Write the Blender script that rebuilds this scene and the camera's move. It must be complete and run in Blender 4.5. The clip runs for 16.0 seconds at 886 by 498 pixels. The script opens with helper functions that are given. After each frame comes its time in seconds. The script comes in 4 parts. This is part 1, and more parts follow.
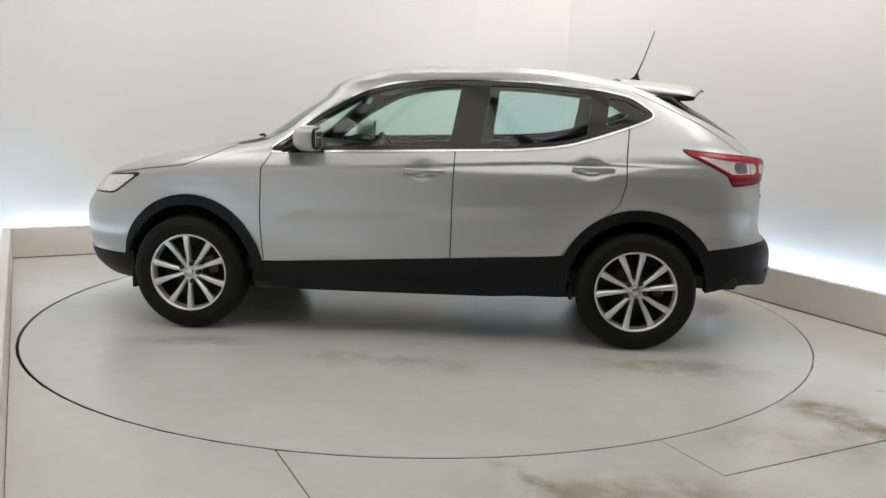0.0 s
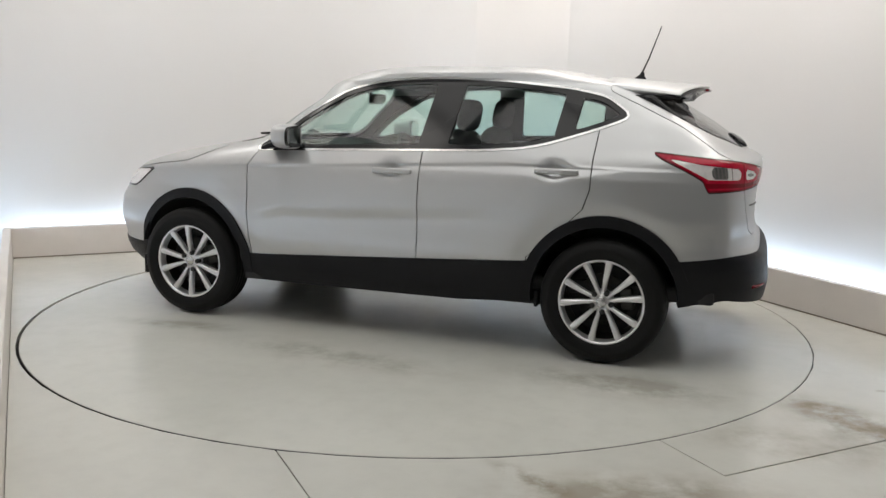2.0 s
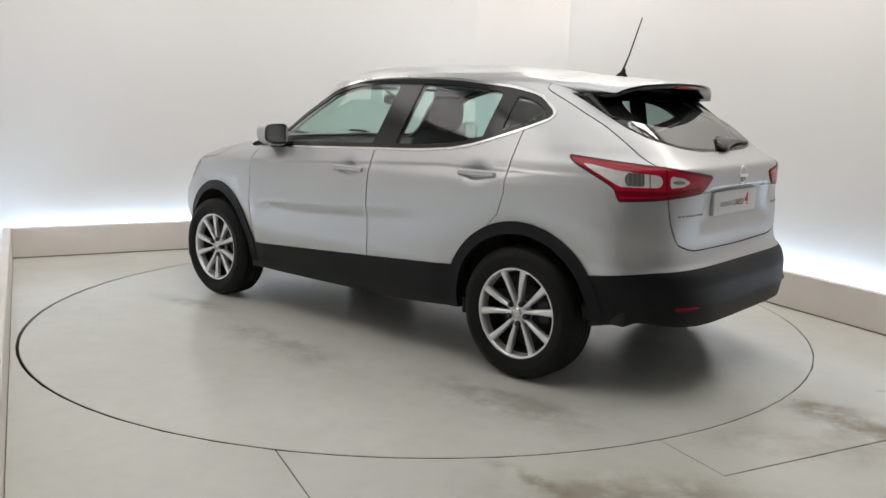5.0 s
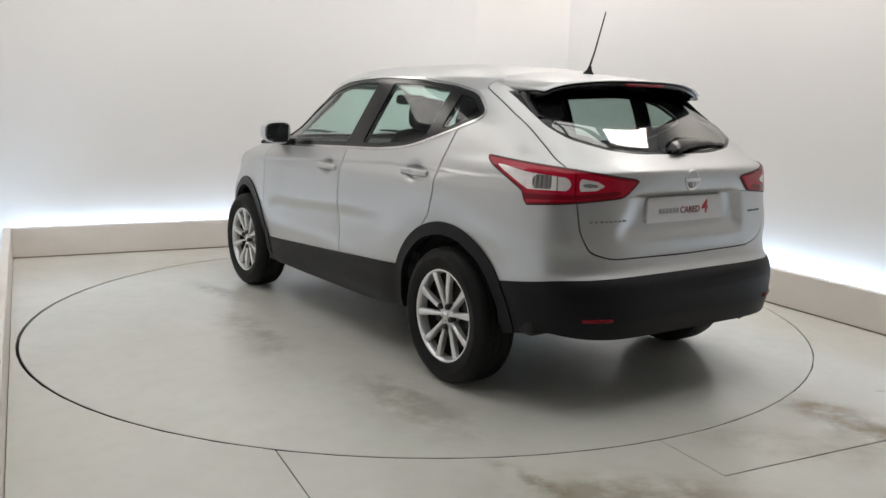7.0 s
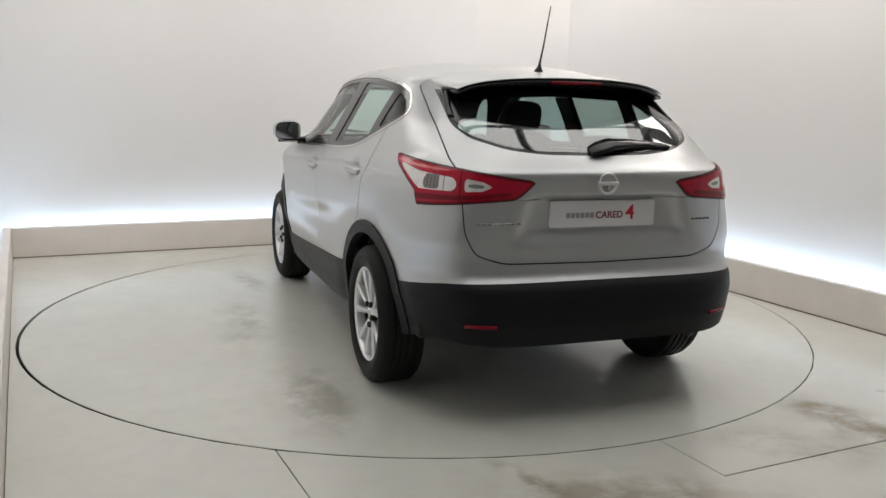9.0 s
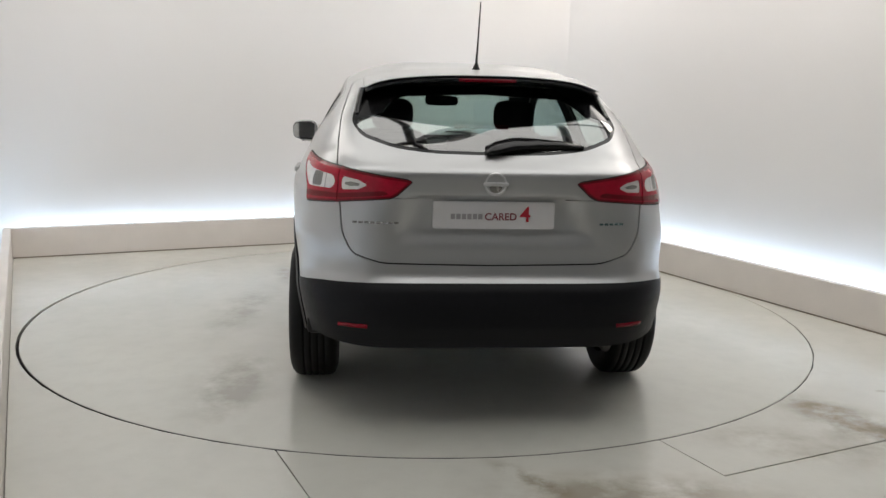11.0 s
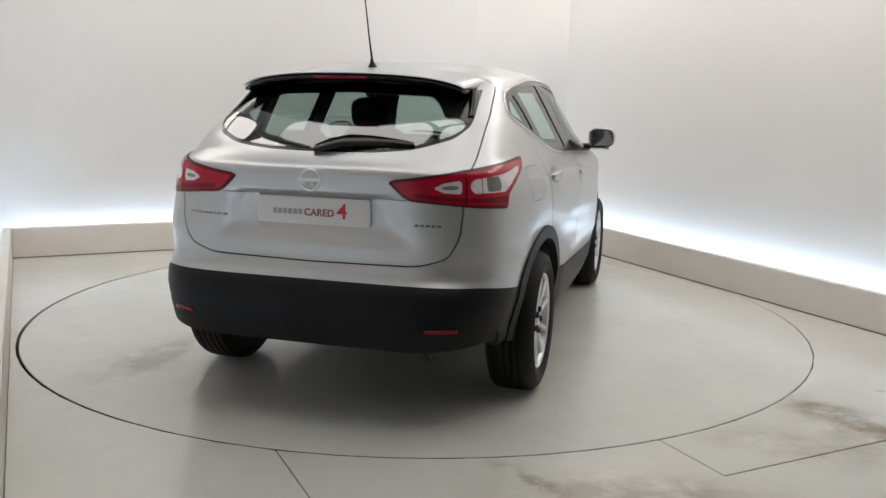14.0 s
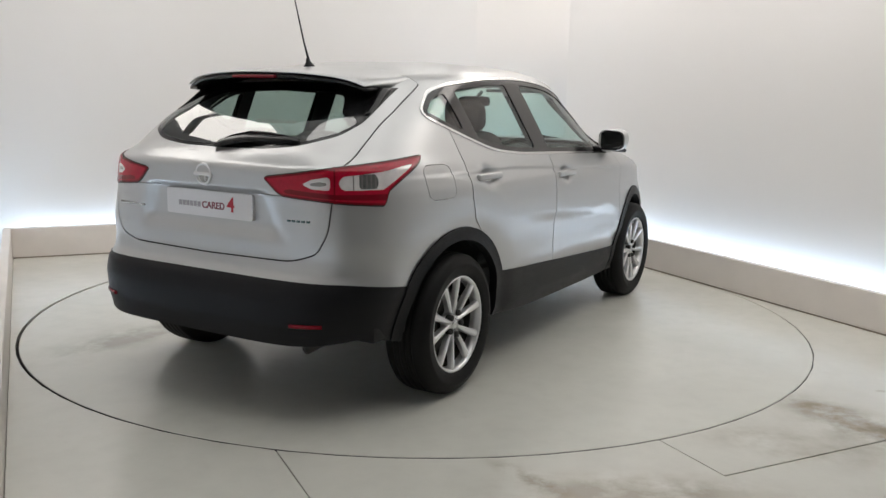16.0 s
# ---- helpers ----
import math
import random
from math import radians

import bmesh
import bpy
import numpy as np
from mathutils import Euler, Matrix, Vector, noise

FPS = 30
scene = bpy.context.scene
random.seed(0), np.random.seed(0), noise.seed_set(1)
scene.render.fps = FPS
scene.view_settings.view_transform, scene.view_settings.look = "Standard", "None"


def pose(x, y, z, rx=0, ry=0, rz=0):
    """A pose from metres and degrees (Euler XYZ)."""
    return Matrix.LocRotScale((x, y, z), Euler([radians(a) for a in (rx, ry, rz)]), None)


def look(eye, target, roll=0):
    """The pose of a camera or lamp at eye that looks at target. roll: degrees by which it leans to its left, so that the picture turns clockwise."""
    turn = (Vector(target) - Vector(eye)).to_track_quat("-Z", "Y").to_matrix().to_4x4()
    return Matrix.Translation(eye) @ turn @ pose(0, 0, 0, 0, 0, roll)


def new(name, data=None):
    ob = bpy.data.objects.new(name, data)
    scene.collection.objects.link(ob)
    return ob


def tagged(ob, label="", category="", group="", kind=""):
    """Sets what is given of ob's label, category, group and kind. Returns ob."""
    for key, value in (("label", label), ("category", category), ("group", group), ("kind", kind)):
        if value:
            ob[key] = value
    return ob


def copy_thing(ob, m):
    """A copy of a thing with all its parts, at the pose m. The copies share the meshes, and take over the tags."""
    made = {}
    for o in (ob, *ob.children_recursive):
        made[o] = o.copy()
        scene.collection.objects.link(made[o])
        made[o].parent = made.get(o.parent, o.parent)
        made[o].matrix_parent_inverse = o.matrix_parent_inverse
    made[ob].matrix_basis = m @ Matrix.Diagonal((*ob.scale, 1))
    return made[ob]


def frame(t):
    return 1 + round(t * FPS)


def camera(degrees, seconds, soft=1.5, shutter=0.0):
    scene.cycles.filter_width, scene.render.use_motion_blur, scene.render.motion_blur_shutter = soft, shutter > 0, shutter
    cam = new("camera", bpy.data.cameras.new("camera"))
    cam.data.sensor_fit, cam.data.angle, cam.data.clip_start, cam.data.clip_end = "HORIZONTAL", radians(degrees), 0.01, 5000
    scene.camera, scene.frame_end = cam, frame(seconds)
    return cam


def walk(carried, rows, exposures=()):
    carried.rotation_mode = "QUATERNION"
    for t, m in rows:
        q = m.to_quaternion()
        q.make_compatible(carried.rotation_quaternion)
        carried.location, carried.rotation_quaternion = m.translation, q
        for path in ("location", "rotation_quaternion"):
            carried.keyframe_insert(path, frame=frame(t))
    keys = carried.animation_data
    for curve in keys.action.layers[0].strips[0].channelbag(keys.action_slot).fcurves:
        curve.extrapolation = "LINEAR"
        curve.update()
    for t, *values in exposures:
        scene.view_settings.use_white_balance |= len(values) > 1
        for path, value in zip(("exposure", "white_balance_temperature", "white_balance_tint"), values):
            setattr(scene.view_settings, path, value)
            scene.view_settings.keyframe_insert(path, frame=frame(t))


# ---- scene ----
# ---- camera and turning ----
cam = camera(54.27, 16.0)
YAW, PITCH = 0.0245, 0.1711
EYE = Vector((0, -5.681, 1.401))
AIM = EYE + Vector((math.sin(YAW) * math.cos(PITCH), math.cos(YAW) * math.cos(PITCH), -math.sin(PITCH)))
VIEW = look(EYE, AIM, 1.294)
walk(cam, [(0, VIEW), (16, VIEW)], exposures=[(0, -0.51), (16, -0.61)])


def turn_at(t):
    """Angle of the turntable, radians, at t seconds."""
    return 3.019 - 0.1252 * t + 0.0001 * t * (16 - t)


# ---- world: a closed studio room lit by its own lamps ----
world = bpy.data.worlds.new("studio_world")
world.use_nodes = True
world.node_tree.nodes["Background"].inputs[0].default_value = (0.9, 0.95, 1.0, 1)
world.node_tree.nodes["Background"].inputs[1].default_value = 0.05
scene.world = world
CEILING_POWER = 2.6
WASH_POWER = 6.2
SIDE_POWER = 8.2
FAR_POWER = 5.0
STRIP_POWER = 12.5


# ---- materials ----
def material(name, color, rough=0.5, metal=0.0, noise_scale=0.0, noise_amount=0.0, bump=0.0, bump_scale=200.0, coat=0.0, spec=0.5):
    m = bpy.data.materials.new(name)
    m.use_nodes = True
    nt = m.node_tree
    b = nt.nodes["Principled BSDF"]
    b.inputs["Base Color"].default_value = (*color, 1)
    b.inputs["Roughness"].default_value = rough
    b.inputs["Metallic"].default_value = metal
    b.inputs["Coat Weight"].default_value = coat
    b.inputs["Coat Roughness"].default_value = 0.16
    b.inputs["Specular IOR Level"].default_value = spec
    tc = nt.nodes.new("ShaderNodeTexCoord")
    if noise_amount:
        n1 = nt.nodes.new("ShaderNodeTexNoise")
        n1.inputs["Scale"].default_value = noise_scale
        n1.inputs["Detail"].default_value = 6
        nt.links.new(tc.outputs["Object"], n1.inputs["Vector"])
        mix = nt.nodes.new("ShaderNodeMix")
        mix.data_type = "RGBA"
        mix.inputs[6].default_value = (*[c * (1 - noise_amount) for c in color], 1)
        mix.inputs[7].default_value = (*[min(1, c * (1 + noise_amount)) for c in color], 1)
        nt.links.new(n1.outputs["Fac"], mix.inputs[0])
        nt.links.new(mix.outputs[2], b.inputs["Base Color"])
        mr = nt.nodes.new("ShaderNodeMapRange")
        mr.inputs[3].default_value, mr.inputs[4].default_value = max(0.02, rough - 0.08), min(1, rough + 0.08)
        nt.links.new(n1.outputs["Fac"], mr.inputs[0])
        nt.links.new(mr.outputs[0], b.inputs["Roughness"])
    if bump:
        n2 = nt.nodes.new("ShaderNodeTexNoise")
        n2.inputs["Scale"].default_value = bump_scale
        nt.links.new(tc.outputs["Object"], n2.inputs["Vector"])
        bp = nt.nodes.new("ShaderNodeBump")
        bp.inputs["Strength"].default_value = bump
        bp.inputs["Distance"].default_value = 0.002
        nt.links.new(n2.outputs["Fac"], bp.inputs["Height"])
        nt.links.new(bp.outputs[0], b.inputs["Normal"])
    return m


def glow(name, color, strength):
    m = bpy.data.materials.new(name)
    m.use_nodes = True
    nt = m.node_tree
    nt.nodes.clear()
    e = nt.nodes.new("ShaderNodeEmission")
    e.inputs[0].default_value, e.inputs[1].default_value = (*color, 1), strength
    o = nt.nodes.new("ShaderNodeOutputMaterial")
    nt.links.new(e.outputs[0], o.inputs[0])
    return m


def pane_glass(name, tint, facing=0.045, rough=0.0):
    """Thin tinted glazing: clear body colour with a gloss that grows at a grazing view."""
    m = bpy.data.materials.new(name)
    m.use_nodes = True
    nt = m.node_tree
    nt.nodes.clear()
    tr, gl = nt.nodes.new("ShaderNodeBsdfTransparent"), nt.nodes.new("ShaderNodeBsdfGlossy")
    lw, mx, o = nt.nodes.new("ShaderNodeLayerWeight"), nt.nodes.new("ShaderNodeMixShader"), nt.nodes.new("ShaderNodeOutputMaterial")
    pw, mr = nt.nodes.new("ShaderNodeMath"), nt.nodes.new("ShaderNodeMapRange")
    tr.inputs[0].default_value = (*tint, 1)
    gl.inputs["Roughness"].default_value = rough
    lw.inputs[0].default_value = 0.5
    pw.operation, pw.inputs[1].default_value = "POWER", 5.0
    mr.inputs[3].default_value, mr.inputs[4].default_value = facing, 1.0
    nt.links.new(lw.outputs["Facing"], pw.inputs[0])
    nt.links.new(pw.outputs[0], mr.inputs[0])
    nt.links.new(mr.outputs[0], mx.inputs[0])
    nt.links.new(tr.outputs[0], mx.inputs[1])
    nt.links.new(gl.outputs[0], mx.inputs[2])
    nt.links.new(mx.outputs[0], o.inputs[0])
    return m


def floor_paint(name, base, stain, patches, seed):
    """Worn painted floor: fine mottling, broad cloudiness and brown scuffs in the given patches (x, y, half length, half width, turn)."""
    m = material(name, base, 0.3, spec=0.85)
    nt = m.node_tree
    b = nt.nodes["Principled BSDF"]
    N, L = nt.nodes.new, nt.links.new
    tc = N("ShaderNodeTexCoord")

    def tex(scale, detail, lo, hi, offset):
        mp = N("ShaderNodeMapping")
        mp.inputs["Location"].default_value = (offset, offset * 0.7, 0)
        L(tc.outputs["Object"], mp.inputs[0])
        n = N("ShaderNodeTexNoise")
        n.inputs["Scale"].default_value, n.inputs["Detail"].default_value = scale, detail
        n.inputs["Roughness"].default_value = 0.62
        L(mp.outputs[0], n.inputs["Vector"])
        r = N("ShaderNodeMapRange")
        r.inputs[1].default_value, r.inputs[2].default_value = lo, hi
        L(n.outputs["Fac"], r.inputs[0])
        return r.outputs[0]

    def mixed(fac, a, c):
        mx = N("ShaderNodeMix")
        mx.data_type = "RGBA"
        if isinstance(fac, float):
            mx.inputs[0].default_value = fac
        else:
            L(fac, mx.inputs[0])
        for i, v in ((6, a), (7, c)):
            if isinstance(v, tuple):
                mx.inputs[i].default_value = (*v, 1)
            else:
                L(v, mx.inputs[i])
        return mx.outputs[2]

    def times(a, c):
        mm = N("ShaderNodeMath")
        mm.operation = "MULTIPLY"
        for i, v in enumerate((a, c)):
            if isinstance(v, float):
                mm.inputs[i].default_value = v
            else:
                L(v, mm.inputs[i])
        return mm.outputs[0]

    cloud = mixed(tex(0.9, 4, 0.3, 0.7, seed), tuple(c * 0.93 for c in base), tuple(c * 1.05 for c in base))
    col = mixed(times(tex(9, 6, 0.45, 0.8, seed + 3), 0.35), cloud, tuple(c * 0.82 for c in base))
    grime = tex(4.0, 8, 0.38, 0.60, seed + 7)
    for x, y, a, c, turn, amount in patches:
        mp = N("ShaderNodeMapping")
        mp.vector_type = "TEXTURE"
        mp.inputs["Location"].default_value = (x, y, 0)
        mp.inputs["Rotation"].default_value = (0, 0, radians(turn))
        mp.inputs["Scale"].default_value = (a, c, 1)
        L(tc.outputs["Object"], mp.inputs[0])
        g = N("ShaderNodeTexGradient")
        g.gradient_type = "QUADRATIC_SPHERE"
        L(mp.outputs[0], g.inputs[0])
        gr = N("ShaderNodeMapRange")
        gr.inputs[1].default_value, gr.inputs[2].default_value = 0.0, 0.45
        L(g.outputs["Fac"], gr.inputs[0])
        col = mixed(times(times(gr.outputs[0], grime), amount), col, stain)
    L(col, b.inputs["Base Color"])
    r = N("ShaderNodeMapRange")
    r.inputs[3].default_value, r.inputs[4].default_value = 0.18, 0.25
    L(tex(3, 5, 0.3, 0.7, seed + 11), r.inputs[0])
    L(r.outputs[0], b.inputs["Roughness"])
    bp = N("ShaderNodeBump")
    bp.inputs["Strength"].default_value, bp.inputs["Distance"].default_value = 0.08, 0.001
    L(tex(120, 4, 0.2, 0.8, seed), bp.inputs["Height"])
    L(bp.outputs[0], b.inputs["Normal"])
    return m


WALL = material("white_wall_paint", (0.80, 0.785, 0.775), 0.75, noise_scale=1.3, noise_amount=0.02, bump=0.08, bump_scale=90)
LEDGE = material("cream_ledge_paint", (0.79, 0.735, 0.69), 0.5, noise_scale=3.5, noise_amount=0.10, bump=0.1, bump_scale=60)
# dim light of the entrance side, put into the wall colour
UNLIT_WALL = material("wall_darkened_as_unlit", (0.30, 0.30, 0.31), 0.7, noise_scale=2, noise_amount=0.1)
CEIL = material("ceiling_paint", (0.45, 0.445, 0.435), 0.8, noise_scale=2, noise_amount=0.04)
DARK = material("dark_gap", (0.02, 0.02, 0.02), 0.8)
STRIP = glow("cool_strip_light", (0.62, 0.80, 1.0), STRIP_POWER)
STRIP_SIDE = glow("bright_cool_strip_light", (0.62, 0.80, 1.0), STRIP_POWER * 1.35)
WASH = glow("wall_washer_diffuser", (1.0, 0.955, 0.90), WASH_POWER)
WASH_SIDE = glow("warm_wall_washer_diffuser", (1.0, 0.935, 0.875), SIDE_POWER)
WASH_FAR = glow("dimmed_wall_washer_diffuser", (1.0, 0.955, 0.90), FAR_POWER)
PANEL = glow("ceiling_diffuser", (1.0, 0.98, 0.94), CEILING_POWER)
FLOOR = floor_paint("painted_floor", (0.675, 0.672, 0.618), (0.25, 0.20, 0.125),
                    [(1.95, -1.95, 0.60, 0.26, -65, 0.95), (2.2, -2.3, 0.9, 0.45, -40, 0.6), (1.55, -2.25, 0.7, 0.3, -30, 0.35), (0.42, -2.62, 0.3, 0.09, -50, 1.0), (0.8, -2.75, 0.8, 0.3, 0, 0.6), (2.33, -1.55, 0.05, 0.03, 0, 1.0)], 0.0)
PLATE_FLOOR = floor_paint("painted_turntable", (0.67, 0.672, 0.618), (0.23, 0.20, 0.15),
                          [(-1.5, 1.03, 0.9, 0.32, 0, 0.5), (0.0, 1.18, 1.1, 0.26, -4, 0.4), (1.2, 0.98, 0.6, 0.16, 8, 0.4)], 5.0)
PAINT = material("silver_metallic_paint", (0.51, 0.516, 0.522), 0.36, 0.66, noise_scale=900, noise_amount=0.05, coat=0.4)
PLASTIC = material("black_textured_plastic", (0.007, 0.0073, 0.009), 0.45, noise_scale=30, noise_amount=0.2, bump=0.25, bump_scale=600, spec=0.2)
GLOSS = material("gloss_black_trim", (0.010, 0.010, 0.011), 0.15, spec=0.35)
CHROME = material("satin_chrome", (0.62, 0.62, 0.62), 0.22, 1.0)
RUBBER = material("tyre_rubber", (0.007, 0.007, 0.007), 0.6, noise_scale=25, noise_amount=0.25, bump=0.2, bump_scale=300, spec=0.2)
ALLOY = material("silver_alloy", (0.74, 0.74, 0.75), 0.32, 0.75, noise_scale=40, noise_amount=0.03)
METAL = material("dull_brake_metal", (0.055, 0.053, 0.05), 0.5, 0.7, noise_scale=50, noise_amount=0.15)
RED = material("red_lens", (0.42, 0.006, 0.028), 0.16, noise_scale=70, noise_amount=0.3, coat=0.0, spec=0.45)
DEEP_RED = material("dark_red_lens", (0.19, 0.003, 0.012), 0.22, spec=0.35)
REFLECTOR = material("dark_lamp_reflector", (0.10, 0.10, 0.10), 0.3, 0.4, noise_scale=60, noise_amount=0.4, coat=0.2)
CLEAR = material("clear_lens", (0.78, 0.75, 0.75), 0.2, 0.2, noise_scale=35, noise_amount=0.22, coat=0.3)
LENS_DARK = material("lamp_reflector_grey", (0.36, 0.35, 0.34), 0.25, 0.5, noise_scale=45, noise_amount=0.3, coat=0.3)
LINING = material("dark_cabin_lining", (0.018, 0.018, 0.019), 0.8, noise_scale=20, noise_amount=0.2)
HEADLINER = material("grey_headliner", (0.33, 0.33, 0.32), 0.9, noise_scale=30, noise_amount=0.05)
FABRIC = material("black_seat_fabric", (0.011, 0.011, 0.012), 0.9, noise_scale=120, noise_amount=0.3, bump=0.3, bump_scale=400)
WHITE = material("white_plate", (0.72, 0.71, 0.72), 0.35, noise_scale=20, noise_amount=0.03)
DARK_INK = material("maroon_print", (0.22, 0.03, 0.05), 0.4)
RED_INK = material("red_print", (0.5, 0.02, 0.04), 0.4)
TEAL_INK = material("teal_badge", (0.12, 0.20, 0.21), 0.25, 0.5)
GREY_INK = material("grey_print", (0.38, 0.36, 0.38), 0.4)
MIRROR = material("mirror_glass", (0.8, 0.82, 0.82), 0.03, 1.0)
GLASS = pane_glass("green_tinted_glass", (0.72, 0.86, 0.82))
REAR_GLASS = pane_glass("rear_window_glass", (0.58, 0.66, 0.64), 0.27)


# ---- mesh helpers ----
def part(name, bm, mat, parent=None, label="", smooth=True):
    me = bpy.data.meshes.new(name)
    bm.to_mesh(me)
    bm.free()
    if smooth:
        me.polygons.foreach_set("use_smooth", [True] * len(me.polygons))
    me.materials.append(mat)
    ob = new(name, me)
    if parent:
        ob.parent = parent
    if label:
        tagged(ob, label)
    return ob


def box_bm(x0, x1, y0, y1, z0, z1, bevel=0.0, seg=2):
    bm = bmesh.new()
    bmesh.ops.create_cube(bm, size=1.0)
    for v in bm.verts:
        v.co = Vector((x0 + (v.co.x + 0.5) * (x1 - x0), y0 + (v.co.y + 0.5) * (y1 - y0), z0 + (v.co.z + 0.5) * (z1 - z0)))
    if bevel:
        bmesh.ops.bevel(bm, geom=bm.edges[:], offset=bevel, segments=seg, affect="EDGES", profile=0.5)
    return bm


def lathe_bm(profile, steps=64, start=0.0, end=2 * math.pi, axis="y"):
    """Turn a profile of (radius, along) round an axis."""
    bm = bmesh.new()
    closed = abs(end - start - 2 * math.pi) < 1e-6
    count = steps if closed else steps + 1
    rows = []
    for i in range(count):
        a = start + (end - start) * i / steps
        c, s = math.cos(a), math.sin(a)
        rows.append([bm.verts.new((r * c, h, r * s) if axis == "y" else (r * c, r * s, h)) for r, h in profile])
    for i in range(steps):
        p, q = rows[i], rows[(i + 1) % count]
        for k in range(len(profile) - 1):
            bm.faces.new((p[k], p[k + 1], q[k + 1], q[k]))
    bmesh.ops.remove_doubles(bm, verts=bm.verts[:], dist=1e-6)
    bmesh.ops.recalc_face_normals(bm, faces=bm.faces[:])
    return bm


def tube_bm(points, radii, steps=10):
    """A round rod through the points."""
    bm = bmesh.new()
    rings = []
    for i, p in enumerate(points):
        p = Vector(p)
        d = (Vector(points[min(i + 1, len(points) - 1)]) - Vector(points[max(i - 1, 0)])).normalized()
        u = d.cross(Vector((0, 0, 1)) if abs(d.z) < 0.9 else Vector((1, 0, 0))).normalized()
        w = d.cross(u)
        rings.append([bm.verts.new(p + radii[i] * (u * math.cos(2 * math.pi * k / steps) + w * math.sin(2 * math.pi * k / steps))) for k in range(steps)])
    for a, c in zip(rings, rings[1:]):
        for k in range(steps):
            bm.faces.new((a[k], a[(k + 1) % steps], c[(k + 1) % steps], c[k]))
    bm.faces.new(rings[0]), bm.faces.new(rings[-1][::-1])
    bmesh.ops.recalc_face_normals(bm, faces=bm.faces[:])
    return bm


def prism_bm(outline, axis, a, c, bevel=0.0):
    """An outline of 2D points pushed from a to c along an axis."""
    bm = bmesh.new()

    def at(p, h):
        return {"x": (h, p[0], p[1]), "y": (p[0], h, p[1]), "z": (p[0], p[1], h)}[axis]
    lo, hi = [bm.verts.new(at(p, a)) for p in outline], [bm.verts.new(at(p, c)) for p in outline]
    bm.faces.new(lo), bm.faces.new(hi[::-1])
    for i in range(len(outline)):
        j = (i + 1) % len(outline)
        bm.faces.new((lo[i], hi[i], hi[j], lo[j]))
    bmesh.ops.recalc_face_normals(bm, faces=bm.faces[:])
    if bevel:
        bmesh.ops.bevel(bm, geom=bm.edges[:], offset=bevel, segments=2, affect="EDGES", profile=0.5)
    return bm


def split(polys, f):
    """Cut polygons of (x, y, z, nx, ny, nz) points along f = 0. Returns those inside (f < 0) and outside."""
    inside, outside = [], []
    for poly in polys:
        d = [f(p) for p in poly]
        if min(d) >= 0:
            outside.append(poly)
        elif max(d) <= 0:
            inside.append(poly)
        else:
            ins, out = [], []
            for i, p in enumerate(poly):
                q, dp, dq = poly[(i + 1) % len(poly)], d[i], d[(i + 1) % len(poly)]
                (ins if dp < 0 else out).append(p)
                if dp * dq < 0:
                    k = dp / (dp - dq)
                    m = tuple(u + (w - u) * k for u, w in zip(p, q))
                    ins.append(m), out.append(m)
            if len(ins) > 2:
                inside.append(ins)
            if len(out) > 2:
                outside.append(out)
    return inside, outside


def in_polygon(points):
    """Signed distance to a closed 2D outline, negative inside."""
    edges = [(a[0], a[1], c[0] - a[0], c[1] - a[1]) for a, c in zip(points, points[1:] + points[:1])]
    edges = [(ax, ay, ex, ey, ex * ex + ey * ey) for ax, ay, ex, ey in edges]

    x0, x1, y0, y1 = min(p[0] for p in points), max(p[0] for p in points), min(p[1] for p in points), max(p[1] for p in points)

    known = {}

    def f(x, y):
        if x < x0 - 0.06 or x > x1 + 0.06 or y < y0 - 0.06 or y > y1 + 0.06:
            return max(x0 - x, x - x1, y0 - y, y - y1)
        if (x, y) in known:
            return known[x, y]
        best, odd = 1e9, False
        for ax, ay, ex, ey, ee in edges:
            px, py = x - ax, y - ay
            k = max(0.0, min(1.0, (px * ex + py * ey) / ee))
            best = min(best, (px - k * ex) ** 2 + (py - k * ey) ** 2)
            if (ay > y) != (ay + ey > y) and x < ax + ex * (y - ay) / ey:
                odd = not odd
        known[x, y] = -math.sqrt(best) if odd else math.sqrt(best)
        return known[x, y]
    return f


def lin(x, xs, ys):
    """Piecewise linear table."""
    if x <= xs[0]:
        return ys[0]
    for k in range(1, len(xs)):
        if x <= xs[k]:
            return ys[k - 1] + (ys[k] - ys[k - 1]) * (x - xs[k - 1]) / (xs[k] - xs[k - 1])
    return ys[-1]


def band(polys, f, width):
    """Take out a narrow band round f = 0."""
    inner, outer = split(polys, lambda p: f(p) - width)
    inner, other = split(inner, lambda p: -f(p) - width)
    return inner, outer + other


def rounded(points, steps=5, share=0.35):
    """Round the corners of an outline."""
    out, n = [], len(points)
    for i in range(n):
        a, p, c = Vector(points[i - 1]), Vector(points[i]), Vector(points[(i + 1) % n])
        r = min(share * (a - p).length, share * (c - p).length, 0.05)
        u, w = p + (a - p).normalized() * r, p + (c - p).normalized() * r
        for k in range(steps + 1):
            s = k / steps
            out.append(tuple(u.lerp(p, s).lerp(p.lerp(w, s), s)))
    return out


